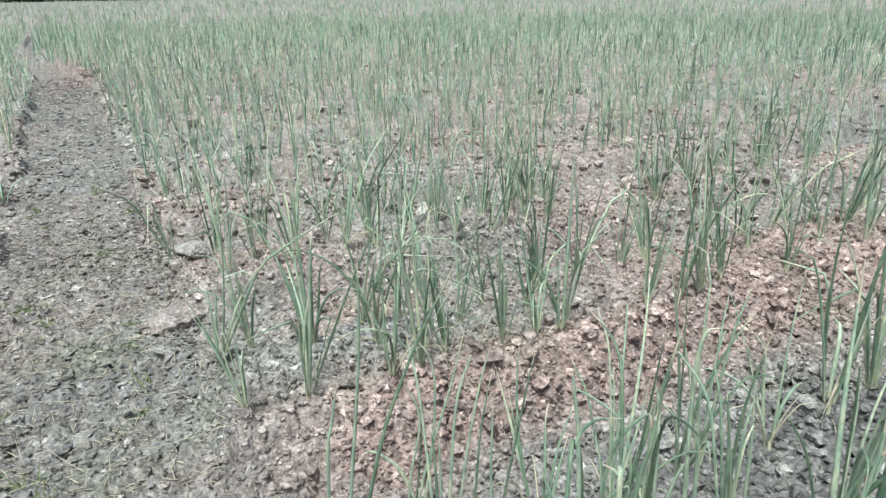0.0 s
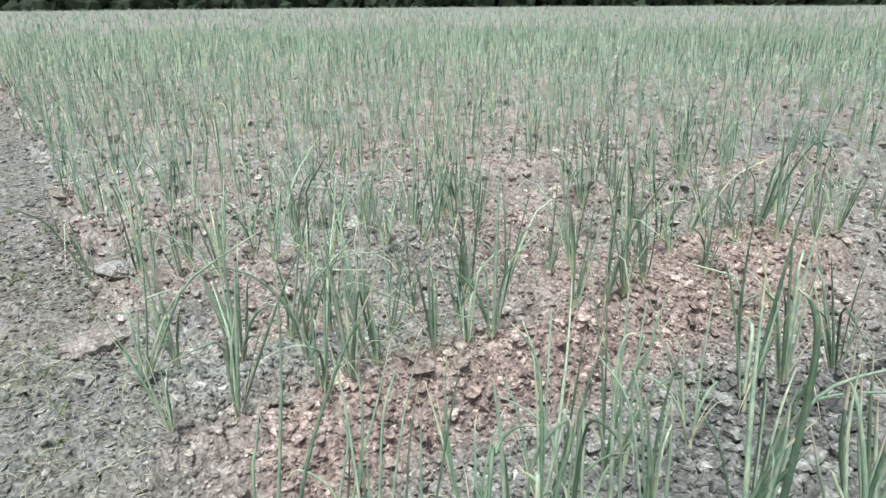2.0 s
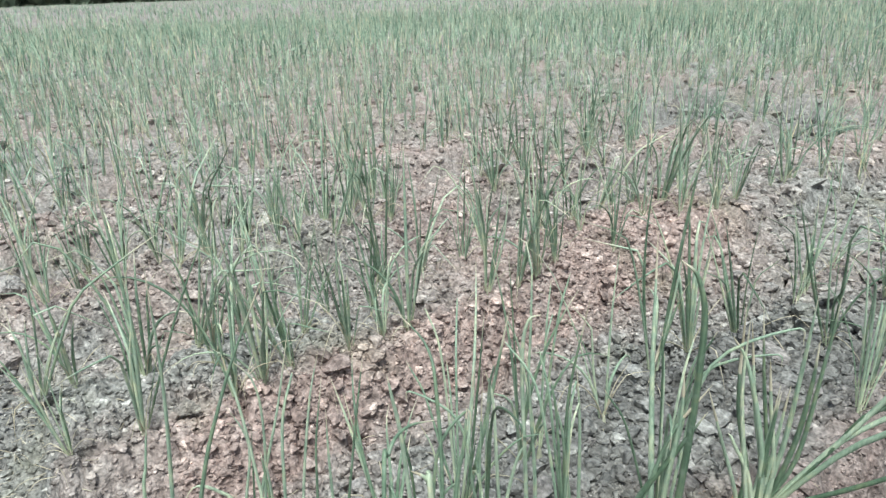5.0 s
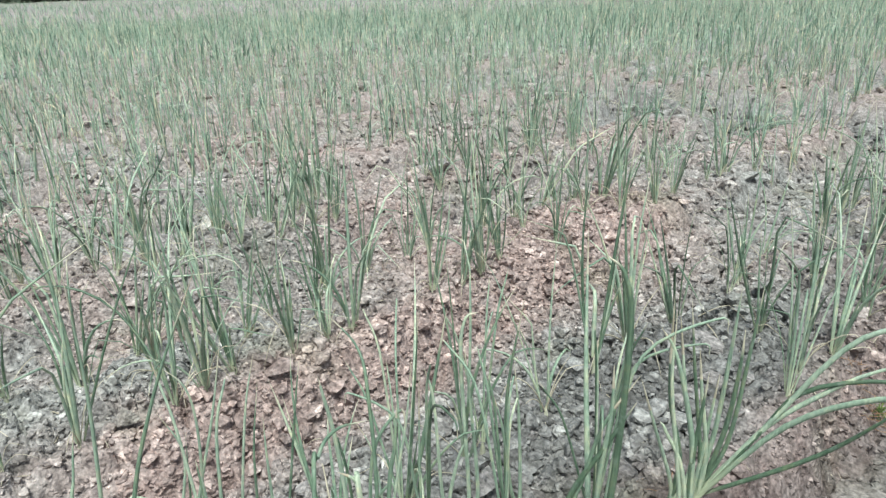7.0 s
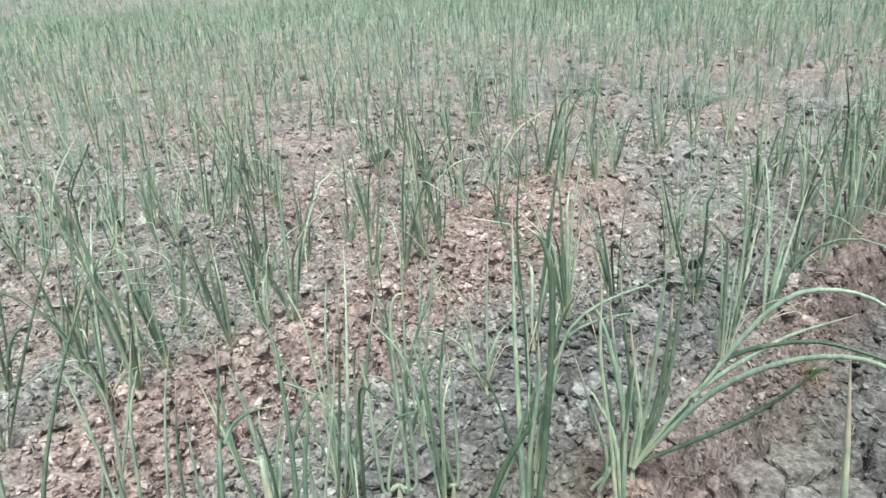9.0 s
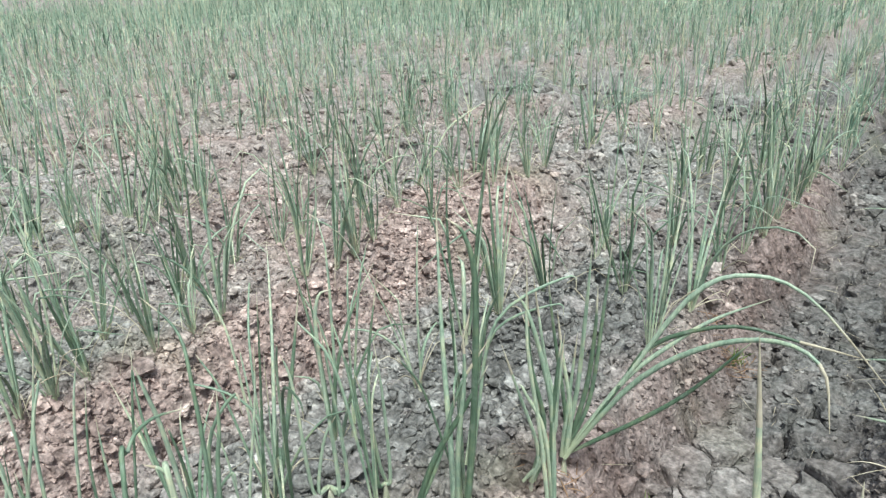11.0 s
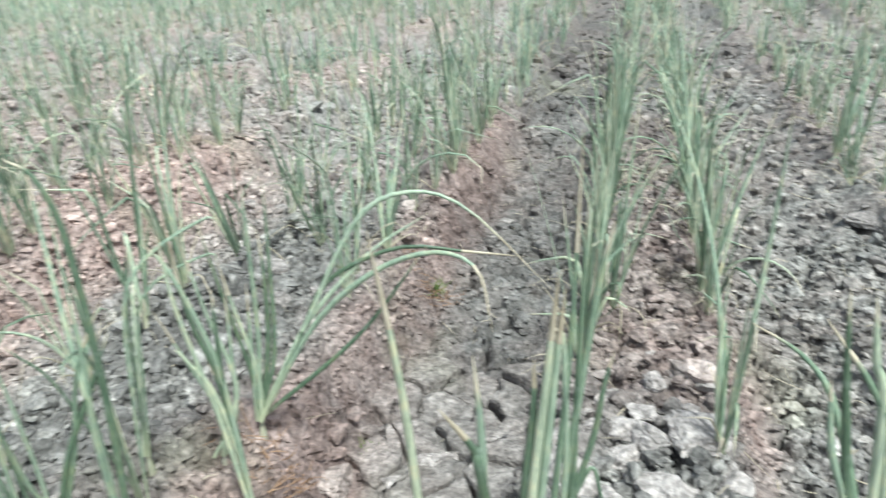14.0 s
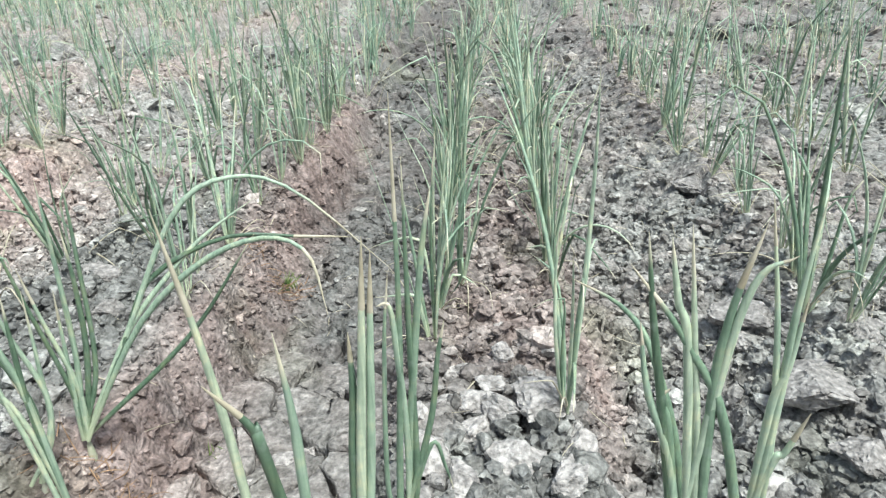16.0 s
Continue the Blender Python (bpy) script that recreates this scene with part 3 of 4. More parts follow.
grown_plant(-0.626, 1.028, [
    [(-0.008, -0.007, 0.037), (-0.008, -0.007, 0.220), (0.011, 0.009, 0.383)],
    [(0.007, 0.006, 0.039), (0.005, 0.005, 0.184), (-0.000, -0.000, 0.277)],
    [(-0.004, -0.003, 0.061), (-0.012, -0.011, 0.162), (-0.023, -0.021, 0.228)],
])
grown_plant(-0.443, 0.968, [
    [(-0.035, 0.037, 0.147), (-0.074, 0.077, 0.310), (-0.109, 0.120, 0.482)],
    [(0.019, 0.006, 0.198), (0.027, 0.011, 0.414), (0.019, 0.006, 0.486), (0.002, -0.005, 0.509)],
    [(0.005, -0.003, 0.194), (0.014, 0.003, 0.310), (0.014, 0.003, 0.376)],
])
grown_plant(-0.505, 0.916, [
    [(0.045, 0.034, 0.187), (0.069, 0.050, 0.293), (0.102, 0.070, 0.367)],
    [(0.040, 0.030, 0.186), (0.075, 0.054, 0.271), (0.100, 0.069, 0.331)],
])
grown_plant(-0.389, 1.136, [
    [(-0.022, -0.011, 0.126), (-0.041, -0.020, 0.281), (-0.043, -0.021, 0.392)],
    [(-0.009, -0.004, 0.152), (-0.018, -0.009, 0.237), (-0.040, -0.019, 0.330), (-0.058, -0.029, 0.366)],
    [(-0.010, -0.005, 0.131), (-0.006, -0.003, 0.240), (-0.002, -0.001, 0.300)],
    [(-0.016, -0.008, 0.130), (-0.043, -0.021, 0.211), (-0.051, -0.025, 0.226)],
])
grown_plant(-0.460, 1.180, [
    [(0.016, 0.010, 0.110), (-0.003, -0.002, 0.229), (-0.008, -0.005, 0.383)],
    [(0.031, 0.018, 0.111), (0.015, 0.009, 0.230), (0.000, 0.000, 0.357)],
    [(0.016, 0.010, 0.068), (0.001, 0.001, 0.200)],
    [(0.024, 0.014, 0.068), (0.033, 0.020, 0.172), (0.039, 0.023, 0.269)],
    [(0.009, 0.005, 0.067), (-0.017, -0.011, 0.170), (-0.037, -0.024, 0.248)],
])
grown_plant(-0.450, 1.270, [
    [(0.015, 0.008, 0.125), (0.023, 0.012, 0.269), (0.027, 0.014, 0.372)],
    [(0.032, 0.017, 0.106), (0.046, 0.023, 0.270), (0.052, 0.027, 0.377)],
    [(0.004, 0.002, 0.103), (0.013, 0.007, 0.229)],
    [(0.000, 0.000, 0.081), (-0.018, -0.010, 0.227), (-0.030, -0.017, 0.342)],
    [(0.027, 0.014, 0.127), (0.036, 0.018, 0.230), (0.037, 0.019, 0.308)],
    [(0.008, 0.004, 0.081), (-0.006, -0.003, 0.187), (-0.015, -0.008, 0.267)],
    [(0.074, 0.037, 0.143), (0.157, 0.068, 0.302), (0.226, 0.089, 0.344), (0.307, 0.105, 0.320), (0.424, 0.117, 0.199)],
    [(0.100, 0.019, 0.162), (0.194, 0.025, 0.251), (0.282, 0.020, 0.291), (0.343, 0.004, 0.279), (0.366, -0.020, 0.207)],
    [(0.153, 0.049, 0.133), (0.262, 0.061, 0.279)],
    [(0.074, 0.037, 0.143), (0.117, 0.054, 0.220), (0.213, 0.085, 0.263), (0.309, 0.106, 0.254), (0.385, 0.115, 0.248)],
    [(0.074, 0.037, 0.143), (0.140, 0.063, 0.223), (0.190, 0.079, 0.270), (0.258, 0.096, 0.314)],
])
grown_plant(-0.097, 0.988, [
    [(-0.008, -0.004, 0.190), (-0.015, -0.008, 0.326), (-0.028, -0.016, 0.460)],
])
grown_plant(0.040, 0.817, [
    [(-0.038, -0.022, 0.383), (-0.042, -0.025, 0.418), (-0.058, -0.035, 0.452)],
])
grown_plant(-0.028, 0.912, [
    [(0.002, 0.001, 0.265), (0.002, 0.001, 0.329), (-0.002, -0.001, 0.398)],
])
grown_plant(-0.008, 0.953, [
    [(0.013, 0.005, 0.220), (0.024, 0.009, 0.352), (0.031, 0.011, 0.441)],
    [(0.020, 0.008, 0.218), (0.030, 0.011, 0.351), (0.036, 0.012, 0.430)],
    [(0.007, 0.008, 0.218), (0.013, 0.013, 0.307), (0.013, 0.017, 0.361)],
])
grown_plant(0.016, 1.109, [
    [(-0.006, -0.001, 0.069), (0.006, 0.002, 0.275), (0.011, 0.003, 0.505)],
    [(0.013, 0.003, 0.084), (0.015, 0.004, 0.274), (0.018, 0.004, 0.448)],
    [(0.006, 0.002, 0.133), (0.002, 0.001, 0.249), (-0.002, 0.000, 0.301), (-0.014, -0.003, 0.303)],
    [(-0.018, -0.004, 0.071), (-0.010, -0.002, 0.251), (-0.001, 0.000, 0.338)],
    [(0.031, 0.007, 0.160), (0.041, 0.008, 0.238), (0.049, 0.010, 0.280)],
    [(0.031, 0.007, 0.129), (0.044, 0.009, 0.096), (0.052, 0.010, 0.062)],
    [(0.015, 0.004, 0.206), (0.030, 0.007, 0.347), (0.042, 0.008, 0.420)],
])
grown_plant(0.370, 0.982, [
    [(-0.060, 0.021, 0.214), (-0.103, 0.034, 0.319), (-0.151, 0.044, 0.387)],
])
grown_plant(0.304, 1.007, [
    [(-0.017, 0.039, 0.144), (-0.043, 0.080, 0.257), (-0.066, 0.119, 0.288), (-0.111, 0.158, 0.300)],
    [(-0.035, 0.008, 0.173), (-0.063, 0.015, 0.269), (-0.074, 0.017, 0.336)],
    [(-0.017, 0.003, 0.179), (-0.032, 0.008, 0.320), (-0.044, 0.011, 0.423)],
    [(-0.013, 0.002, 0.233), (-0.011, 0.001, 0.346), (0.004, -0.003, 0.430)],
    [(-0.046, 0.011, 0.224), (-0.064, 0.015, 0.336), (-0.074, 0.017, 0.415)],
    [(-0.033, 0.008, 0.286), (-0.048, 0.012, 0.359), (-0.057, 0.014, 0.412)],
    [(-0.040, 0.010, 0.212), (-0.053, 0.013, 0.259), (-0.046, 0.011, 0.275)],
])
grown_plant(0.266, 1.017, [
    [(0.024, -0.008, 0.257), (0.039, -0.013, 0.378), (0.064, -0.022, 0.408)],
])
grown_plant(0.349, 1.029, [
    [(0.005, -0.002, 0.165), (-0.006, 0.002, 0.310), (-0.026, 0.010, 0.439)],
    [(0.003, -0.001, 0.243), (0.003, -0.001, 0.344), (0.008, -0.003, 0.442)],
    [(-0.002, 0.001, 0.216), (0.005, -0.002, 0.291), (0.009, -0.004, 0.356)],
])
grown_plant(0.313, 1.045, [
    [(0.039, -0.017, 0.164), (0.051, -0.022, 0.204), (0.062, -0.028, 0.251)],
])


for k, (x, y, count, height) in enumerate(((-0.71, 0.60, 4, 0.36), (-0.66, 0.88, 4, 0.34), (-0.56, 0.70, 4, 0.42), (-0.60, 0.98, 5, 0.32), (-0.74, 0.90, 4, 0.33),
                                            (-0.50, 1.06, 5, 0.36), (-0.55, 1.14, 4, 0.34), (-0.76, 1.10, 4, 0.31))):
    slender_plant(x, y, count, height, 700 + k)


# ---------------------------------------------------------------- clods and crumbs of clay
def ico(sub):
    bm = bmesh.new()
    bmesh.ops.create_icosphere(bm, subdivisions=sub, radius=1)
    v = np.array([q.co[:] for q in bm.verts])
    f = np.array([[q.index for q in p.verts] for p in bm.faces])
    bm.free()
    return v, f


def lump(v, seed):
    """A broken, angular clod out of a ball."""
    r = np.random.default_rng(seed)
    out = v.copy()
    for _ in range(13):
        nrm = r.normal(size=3)
        nrm /= np.linalg.norm(nrm)
        d = out @ nrm
        cut = r.uniform(0.38, 0.75)
        out -= np.clip(d - cut, 0, None)[:, None] * nrm[None] * 0.9
    return out * (1 + (0.05 if len(v) > 100 else 0.10) * r.normal(size=(len(v), 1)) * (0 if len(v) > 600 else 1)) * 1.35


def clods(name, label, x, y, size, sub, seed, flat=True, squash=1.0):
    r = np.random.default_rng(seed)
    v0, f0 = ico(sub)
    shapes = [lump(v0, seed * 50 + k) for k in range(12)]
    n = len(x)
    pick = r.integers(0, 12, n)
    V = np.stack(shapes)[pick]
    a = r.uniform(0, 2 * np.pi, n)
    sc = size[:, None] * np.stack([r.uniform(0.8, 1.3, n), r.uniform(0.7, 1.1, n), squash * r.uniform(0.45, 0.85, n)], -1)
    V = V * sc[:, None]
    ca, sa = np.cos(a)[:, None], np.sin(a)[:, None]
    V = np.stack([V[..., 0] * ca - V[..., 1] * sa, V[..., 0] * sa + V[..., 1] * ca, V[..., 2]], -1)
    V = V + np.stack([x, y, ground_z(x, y) + size * 0.18 * squash], -1)[:, None]
    F = (f0[None] + (np.arange(n) * len(v0))[:, None, None]).reshape(-1, 3)
    tone = np.repeat(soil_tone(x, y), len(v0))
    ob = mesh_object(name, V.reshape(-1, 3), F, clod_soil, tone=tone, flat=flat, tread=np.repeat(trodden(x, y), len(v0)))
    return tagged(ob, label, "soil clods", kind="stuff")


r = np.random.default_rng(31)
def loose(n, x0, x1, y0, y1):
    """Random places for loose clay, denser where the soil is broken."""
    x, y = r.uniform(x0, x1, n), r.uniform(y0, y1, n)
    ok = r.random(n) < broken(x, y)
    return x[ok], y[ok]


cx, cy = loose(60000, -2.2, 0.95, 0.45, 2.3)
wx, wy = r.uniform(-2.0, 0.95, 16000), r.uniform(0.5, 2.2, 16000)
steep = on_ridge(wx, wy)
steep = 4 * steep * (1 - steep) > 0.35
cx, cy = np.append(cx, wx[steep]), np.append(cy, wy[steep])
clods("soil_crumbs", "small dry crumbs of clay on ridges and furrows", cx, cy, np.clip(r.lognormal(-5.25, 0.38, len(cx)), 0.003, 0.012), 1, 3)
cx, cy = loose(16000, -3.2, -0.6, -0.1, 0.5)
clods("soil_crumbs", "fine crumbs of clay on the foot path", cx, cy, np.clip(r.lognormal(-5.15, 0.45, len(cx)), 0.003, 0.014), 1, 9)
cx, cy = loose(12000, -9.5, -3.1, -0.1, 0.6)
clods("soil_crumbs", "dry crumbs of clay along the foot path", cx, cy, np.clip(r.lognormal(-4.6, 0.45, len(cx)), 0.005, 0.024), 1, 12, True, 0.7)
cx, cy = loose(22000, -3.8, 2.0, 0.4, 4.2)
clods("soil_crumbs", "dry crumbs of clay over the wider field", cx, cy, np.clip(r.lognormal(-4.5, 0.4, len(cx)), 0.006, 0.026), 1, 7)
cx, cy = loose(5200, -2.6, 1.2, 0.5, 2.8)
for x0, x1, y0, y1, n in ((0.0, 0.26, 1.2, 2.5, 700), (-1.10, -0.55, 1.05, 2.2, 1500), (-1.34, -1.12, 0.55, 2.2, 350), (0.34, 0.66, 1.2, 2.2, 350)):
    cx, cy = np.append(cx, r.uniform(x0, x1, n)), np.append(cy, r.uniform(y0, y1, n))
clods("soil_lumps", "broken lumps of dry clay on ridges and in furrows", cx, cy, np.clip(r.lognormal(-4.55, 0.38, len(cx)), 0.006, 0.026), 2, 5)
n = 1500
cx, cy = -0.7 - 3.3 * r.random(n) ** 1.3, r.uniform(-0.1, 0.5, n)
clods("clay_flakes", "flat trodden flakes of clay on the foot path", cx, cy, np.clip(r.lognormal(-4.8, 0.5, n), 0.004, 0.026), 1, 8, True, 0.4)
n = 11000
d, a = 2.9 + 9 * r.random(n) ** 1.4, np.radians(90 + r.uniform(-40, 98, n))
cx, cy = d * np.cos(a), 0.4 + d * np.sin(a)
off = on_path(cx, cy) < 0.2
cx, cy, n = cx[off], cy[off], int(off.sum())
clods("soil_lumps", "scattered lumps of clay between the far rows", cx, cy, np.clip(r.lognormal(-4.2, 0.5, n), 0.008, 0.06), 1, 4)
n = 1500
cx, cy = r.uniform(-4, 4, n), r.uniform(CROSS_A, CROSS_B, n)
clods("soil_lumps", "rough clods in the bare strip across the ridges", cx, cy, np.clip(r.lognormal(-3.5, 0.45, n), 0.012, 0.09), 1, 6)


def clay_clod(x, y, size, flat, turn, seed, label, tone=0.0, sink=0.15, mat=None):
    """One large angular clod of dry clay."""
    v, f = ico(4)
    v = lump(v, seed)
    u = v * 3.1 + seed
    v = v * (1 + 0.34 * (fbm(u[:, 0] + 0.7 * u[:, 2], u[:, 1] - 0.6 * u[:, 2], 1.3, 3, seed % 7) - 0.5)[:, None])
    v = v * (1 + 0.12 * (value_noise(u[:, 0] - u[:, 2], u[:, 1] + u[:, 2], 3.4, 3) - 0.5)[:, None])
    v = v * size * 0.60 * np.array([1.15, 0.85, flat])
    ob = mesh_object("clay_clod", v, f, mat or (pale_clay if tone < 0.25 else soil), tone=np.full(len(v), tone), flat=True)
    ob.matrix_basis = pose(x, y, float(ground_z(x, y)) + size * flat * (0.55 - sink), 8 * math.sin(seed), 8 * math.cos(seed * 2), turn)
    return tagged(ob, label, "clod", "large clods")


PALE = "pale dry clay clod with broken edges on the soil"
for k, (x, y, size, flat, tone) in enumerate((
        (-2.36, 0.54, 0.105, 0.50, 0.0), (-2.48, 1.04, 0.120, 0.35, 0.1), (-2.34, 1.16, 0.130, 0.35, 0.1), (-2.56, 0.89, 0.10, 0.4, 0.1), (-2.32, 2.42, 0.125, 0.55, 0.1),
        (-2.52, 2.40, 0.090, 0.5, 0.3), (-2.10, 0.47, 0.150, 0.42, 0.5), (-1.93, 0.47, 0.10, 0.35, 0.4), (-1.18, 0.13, 0.045, 0.7, 0.0), (-1.34, 0.70, 0.035, 0.6, 0.4), (-1.14, 0.17, 0.032, 0.8, 0.0),
        # the crumbled end of a ridge
        (0.146, 1.234, 0.080, 0.50, 0.0), (0.190, 1.335, 0.066, 0.50, 0.0), (0.225, 1.270, 0.050, 0.8, 0.0), (0.028, 1.240, 0.058, 0.7, 0.0),
        (0.125, 1.318, 0.048, 0.7, 0.0), (0.083, 1.298, 0.044, 0.7, 0.0), (0.275, 1.255, 0.044, 0.9, 0.0), (0.082, 1.346, 0.036, 0.8, 0.0),
        (0.110, 1.385, 0.040, 0.7, 0.0), (0.008, 1.310, 0.036, 0.8, 0.0), (0.046, 1.350, 0.034, 0.8, 0.0), (0.075, 1.180, 0.050, 0.6, 0.0), (0.17, 1.40, 0.034, 0.7, 0.1),
        (0.06, 1.42, 0.030, 0.8, 0.1), (0.13, 1.45, 0.032, 0.7, 0.2), (0.20, 1.46, 0.030, 0.7, 0.2), (0.55, 1.66, 0.085, 0.5, 0.0),
        (0.205, 1.195, 0.045, 0.7, 0.0), (0.125, 1.543, 0.022, 0.8, 0.2), (0.196, 2.66, 0.060, 0.5, 0.3),
        # blocks on the floors of the furrows
        (-0.232, 1.408, 0.058, 0.55, 0.1), (-0.362, 1.314, 0.050, 0.7, 0.6), (-0.278, 1.349, 0.036, 0.6, 0.2), (-0.255, 1.458, 0.036, 0.4, 0.1),
        (-0.16, 1.24, 0.050, 0.5, 0.2), (0.601, 1.771, 0.075, 0.45, 0.0), (0.595, 1.425, 0.105, 0.45, 0.0), (0.623, 1.500, 0.055, 0.5, 0.0),
        (0.622, 1.302, 0.068, 0.5, 0.0), (0.563, 1.440, 0.045, 0.6, 0.0), (0.543, 1.599, 0.035, 0.7, 0.0), (0.489, 1.571, 0.035, 0.6, 0.0),
        (0.718, 1.543, 0.060, 0.5, 0.0), (0.641, 2.32, 0.085, 0.4, 0.0), (-0.68, 1.755, 0.055, 0.5, 0.0), (-0.698, 2.373, 0.060, 0.5, 0.0),
        (-0.60, 1.63, 0.034, 0.9, 0.0), (-0.70, 1.04, 0.035, 0.8, 0.0), (-1.10, 1.20, 0.030, 0.6, 0.0))):
    clay_clod(x, y, size, flat, 47 * k, 200 + k, PALE if tone < 0.25 else "reddish clay clod on the edge of a ridge", tone, mat=grey_clay if x > 0.4 or -0.8 < x < -0.5 else None)


g = np.random.default_rng(91)
KINDS = [clay_clod(-0.95 + 0.02 * k, 1.15 + 0.13 * k, 0.026, 0.7, 31 * k, 400 + k, "grey clay clod lying in a furrow", 0.0, mat=grey_clay) for k in range(8)]
for x0, x1, y0, y1, n in ((-1.12, -0.82, 0.9, 2.4, 34), (0.30, 0.72, 1.2, 2.6, 26), (0.0, 0.26, 1.15, 1.5, 16), (-0.75, -0.5, 1.1, 2.2, 14), (-2.1, -1.7, 0.6, 2.2, 12)):
    for k in range(n):
        x, y, sc = g.uniform(x0, x1), g.uniform(y0, y1), g.uniform(0.55, 1.25)
        copy_thing(KINDS[k % 8], pose(x, y, float(ground_z(x, y)) + 0.007 * sc, g.uniform(-25, 25), g.uniform(-25, 25), g.uniform(0, 360)) @ Matrix.Scale(sc, 4))


# ---------------------------------------------------------------- cracked plates of clay on the furrow's floor
def cut(poly, px, py, nx, ny):
    """The part of a polygon behind the line through (px, py) with normal (nx, ny)."""
    out = []
    for (ax, ay), (bx, by) in zip(poly, poly[1:] + poly[:1]):
        da, db = (ax - px) * nx + (ay - py) * ny, (bx - px) * nx + (by - py) * ny
        if da <= 0:
            out.append((ax, ay))
        if da * db < 0:
            w = da / (da - db)
            out.append((ax + (bx - ax) * w, ay + (by - ay) * w))
    return out


def clay_plate(cx, cy, poly, gap, seed):
    """One dried plate: a rounded, uneven slab with sides that go down into the cracks."""
    g = np.random.default_rng(seed)
    edge = []
    for (ax, ay), (bx, by) in zip(poly, poly[1:] + poly[:1]):
        for w in (0.0, 0.33, 0.67):
            edge.append((ax + (bx - ax) * w - cx, ay + (by - ay) * w - cy))
    edge = np.array(edge) + g.normal(0, 0.0035, (len(edge), 2))
    far = np.linalg.norm(edge, axis=1, keepdims=True)
    edge = edge * np.maximum(0.3, 1 - gap / far)
    top = 0.009 + 0.006 * g.random()
    lean = g.normal(0, 0.05, 2)
    rings = []
    for k, (share, down) in enumerate(((0.35, 0.0), (0.70, 0.0), (0.93, 0.0), (0.985, 0.003), (1.0, 0.012), (0.98, 0.06))):
        p = edge * share
        z = top - down + p @ lean + (0.004 * (value_noise(p[:, 0] + cx, p[:, 1] + cy, 60, 5) - 0.5) + 0.008 * (value_noise(p[:, 0] + cx, p[:, 1] + cy, 22, 6) - 0.5) if k < 4 else 0)
        rings.append(np.column_stack([p, z]))
    n = len(edge)
    verts = np.concatenate([[[0, 0, top]]] + rings)
    faces = [[0, 1 + i, 1 + (i + 1) % n] for i in range(n)]
    for k in range(len(rings) - 1):
        a, b = 1 + k * n, 1 + (k + 1) * n
        for i in range(n):
            j = (i + 1) % n
            faces += [[a + i, b + i, b + j], [a + i, b + j, a + j]]
    xs, ys = verts[:, 0] + cx, verts[:, 1] + cy
    ob = mesh_object("clay_plate", verts, faces, soil, tone=0.6 * soil_tone(xs, ys) + 0.15, tread=0.5 * trodden(xs, ys))
    ob.matrix_basis = pose(cx, cy, float(ground_z(np.linspace(cx - 0.03, cx + 0.03, 7), np.full(7, cy)).mean()) + 0.012)
    return tagged(ob, "dry cracked plate of clay on the furrow's floor", "clay plate", "clay plates in the furrow")


g = np.random.default_rng(55)
SEEDS = [(-0.37 + 0.098 * i + 0.05 * (j % 2) + g.uniform(-0.046, 0.046), 1.09 + 0.092 * j + g.uniform(-0.044, 0.044)) for i in range(5) for j in range(9)]
for k, (cx, cy) in enumerate(SEEDS):
    if not (-0.35 < cx < -0.06 and 1.12 < cy < 1.74):
        continue
    poly = [(cx - 0.10, cy - 0.10), (cx + 0.10, cy - 0.10), (cx + 0.10, cy + 0.10), (cx - 0.10, cy + 0.10)]
    for ox, oy in SEEDS:
        if (ox, oy) != (cx, cy) and math.hypot(ox - cx, oy - cy) < 0.25:
            poly = cut(poly, (cx + ox) / 2, (cy + oy) / 2, ox - cx, oy - cy)
    clay_plate(cx, cy, poly, g.uniform(0.0025, 0.007), 900 + k)


# ---------------------------------------------------------------- litter and weeds
def strands(x, y, length, thick, lift, seed):
    g = np.random.default_rng(seed)
    n = len(x)
    base = np.stack([x, y, ground_z(x, y) + lift], -1)
    return leaf_tubes(base, g.random(n) * 6.283, np.clip(g.normal(1.45, 0.12, n), 1.0, 1.75), length, thick, g.normal(0, 0.5, n), np.where(g.random(n) < 0.3, 0.8, 0.0), np.full(n, 0.5), 5, 3)


g = np.random.default_rng(77)
n = 4600
lx = np.concatenate([g.uniform(-7.5, -0.8, 1800), g.uniform(-2.4, -0.6, 1600), g.uniform(-2.5, 1.2, 1200)])
ly = np.concatenate([g.uniform(-0.1, 0.52, 3400), g.uniform(0.5, 3.0, 1200)])
v, f, a = strands(lx, ly, np.clip(g.lognormal(-3.4, 0.5, n), 0.012, 0.10), g.uniform(0.0006, 0.0014, n), 0.006, 78)
tagged(mesh_object("straw_litter", v, f, straw_mat), "dry straw and dead leaves lying on the soil", "straw", kind="stuff")


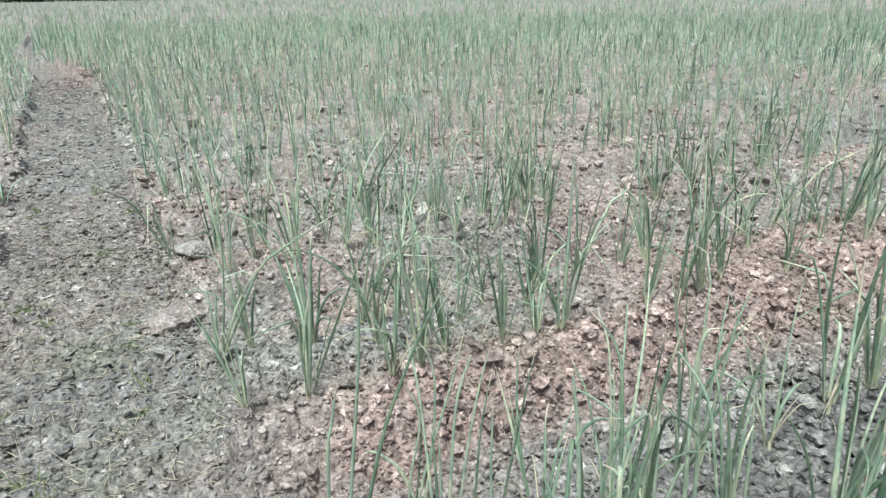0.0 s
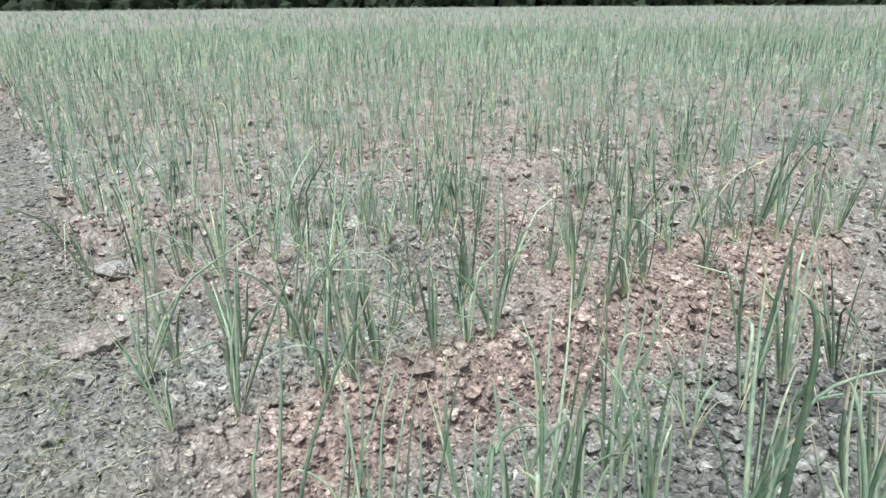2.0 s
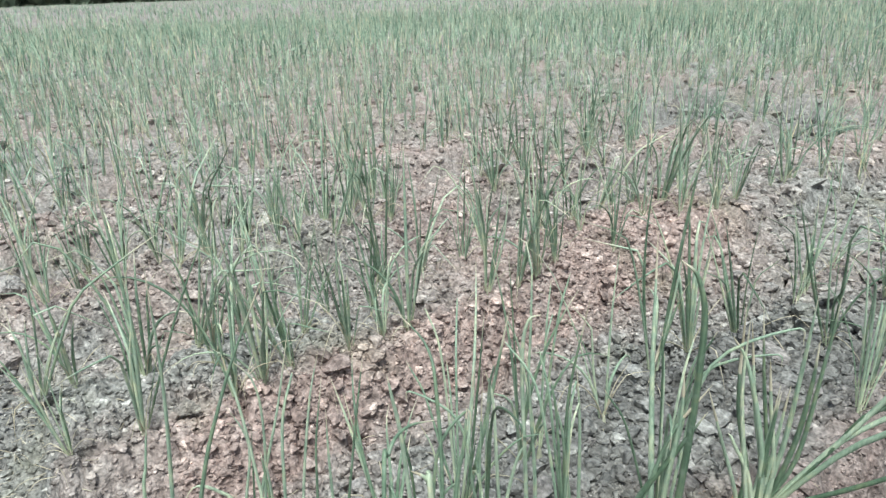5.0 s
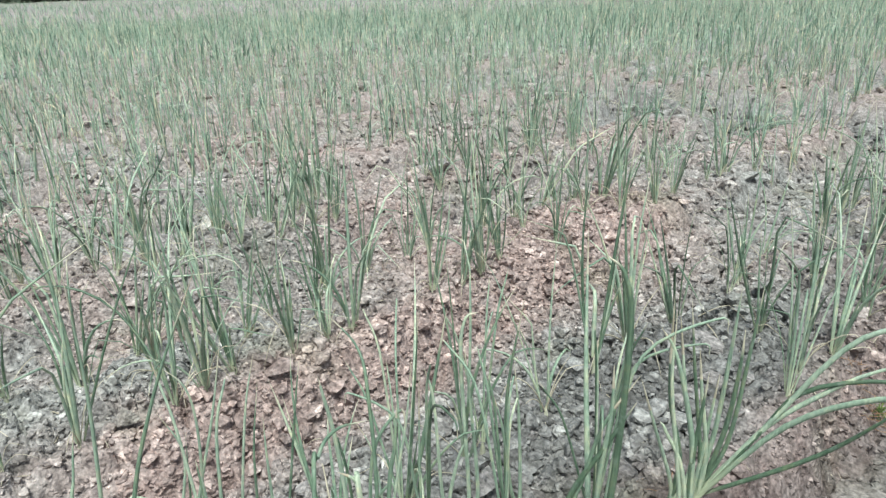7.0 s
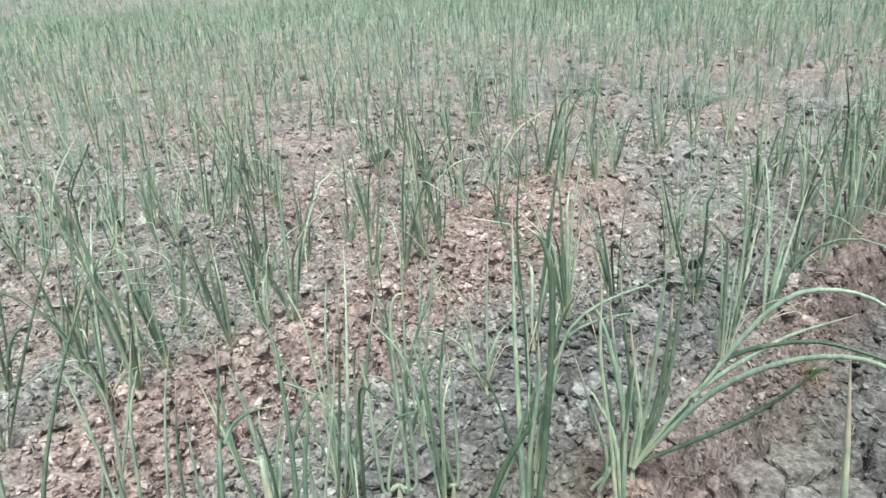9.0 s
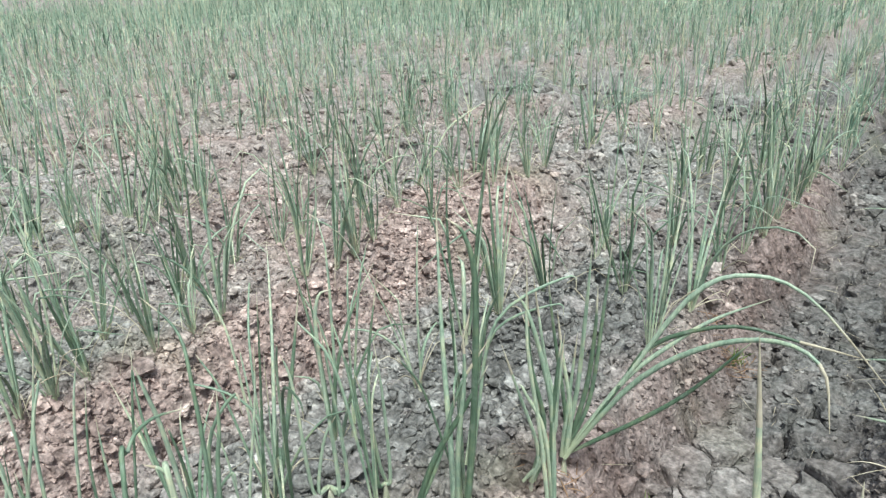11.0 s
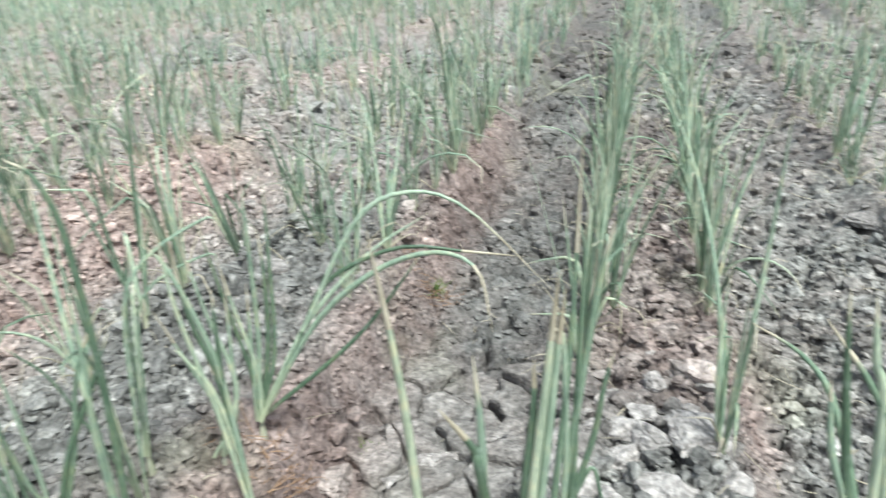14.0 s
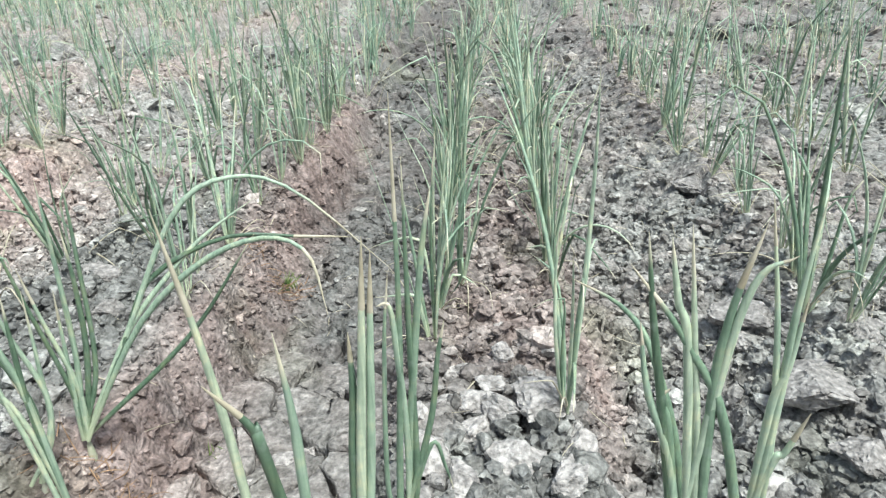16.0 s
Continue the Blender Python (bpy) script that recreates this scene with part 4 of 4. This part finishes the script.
def weed_tuft(x, y, blades, height, seed):
    g = np.random.default_rng(seed)
    base = np.stack([g.normal(0, 0.012, blades), g.normal(0, 0.012, blades), np.zeros(blades)], -1)
    v, f, a = leaf_tubes(base, g.random(blades) * 6.283, np.abs(g.normal(0.5, 0.3, blades)), height * g.uniform(0.5, 1.2, blades),
                         np.full(blades, 0.0013), g.normal(0.5, 0.4, blades), np.zeros(blades), np.full(blades, 0.5), 4, 3)
    ob = mesh_object("weed_tuft", v, f, weed_mat)
    ob.matrix_basis = pose(x, y, float(ground_z(x, y)))
    return tagged(ob, "small green grass weed on the path", "weed", "weeds on the path")


g = np.random.default_rng(80)
for k in range(26):
    weed_tuft(g.uniform(-4.2, -1.0), g.uniform(-0.05, 0.45), int(g.integers(8, 20)), g.uniform(0.02, 0.05), 300 + k)
weed_tuft(-1.45, 0.08, 16, 0.06, 340)


def root_clump(x, y, count, seed):
    g = np.random.default_rng(seed)
    base = np.stack([g.normal(0, 0.035, count), g.normal(0, 0.02, count), np.zeros(count)], -1)
    base[:, 2] = ground_z(base[:, 0] + x, base[:, 1] + y) - float(ground_z(x, y)) + 0.006
    v, f, a = leaf_tubes(base, g.random(count) * 6.283, g.normal(1.4, 0.2, count), g.uniform(0.02, 0.07, count), g.uniform(0.0006, 0.0013, count), g.normal(0, 0.6, count), np.zeros(count), np.full(count, 0.5), 5, 4)
    ob = mesh_object("root_clump", v, f, root_mat)
    ob.matrix_basis = pose(x, y, float(ground_z(x, y)))
    return tagged(ob, "tangle of reddish brown dry roots beside an onion plant", "roots")


root_clump(-0.405, 1.235, 90, 345)
root_clump(-0.37, 1.93, 60, 346)
weed_tuft(-0.33, 1.42, 40, 0.03, 341)
weed_tuft(-0.36, 1.95, 40, 0.04, 342)


# ---------------------------------------------------------------- the edge of the field, far off
def far_woods(seed):
    g = np.random.default_rng(seed)
    v0, f0 = ico(1)
    V, F, m = [], [], 0
    for k in range(420):
        turn = radians(90 + g.uniform(-45, 108))
        d = g.uniform(108, 122)
        x, y = d * math.cos(turn), d * math.sin(turn)
        tall = g.uniform(6, 11)
        for j in range(16):
            c = np.array([x + g.normal(0, 1.6), y + g.normal(0, 1.6), tall * g.random() ** 1.6 + 0.2])
            V.append(lump(v0, int(g.integers(0, 40))) * g.uniform(0.7, 1.6) + c)
            F.append(f0 + m)
            m += len(v0)
    return tagged(mesh_object("far_woods", np.concatenate(V), np.concatenate(F), wood_far, flat=True), "dark trees and bushes along the field's far edge", "trees", kind="stuff")


far_woods(9)
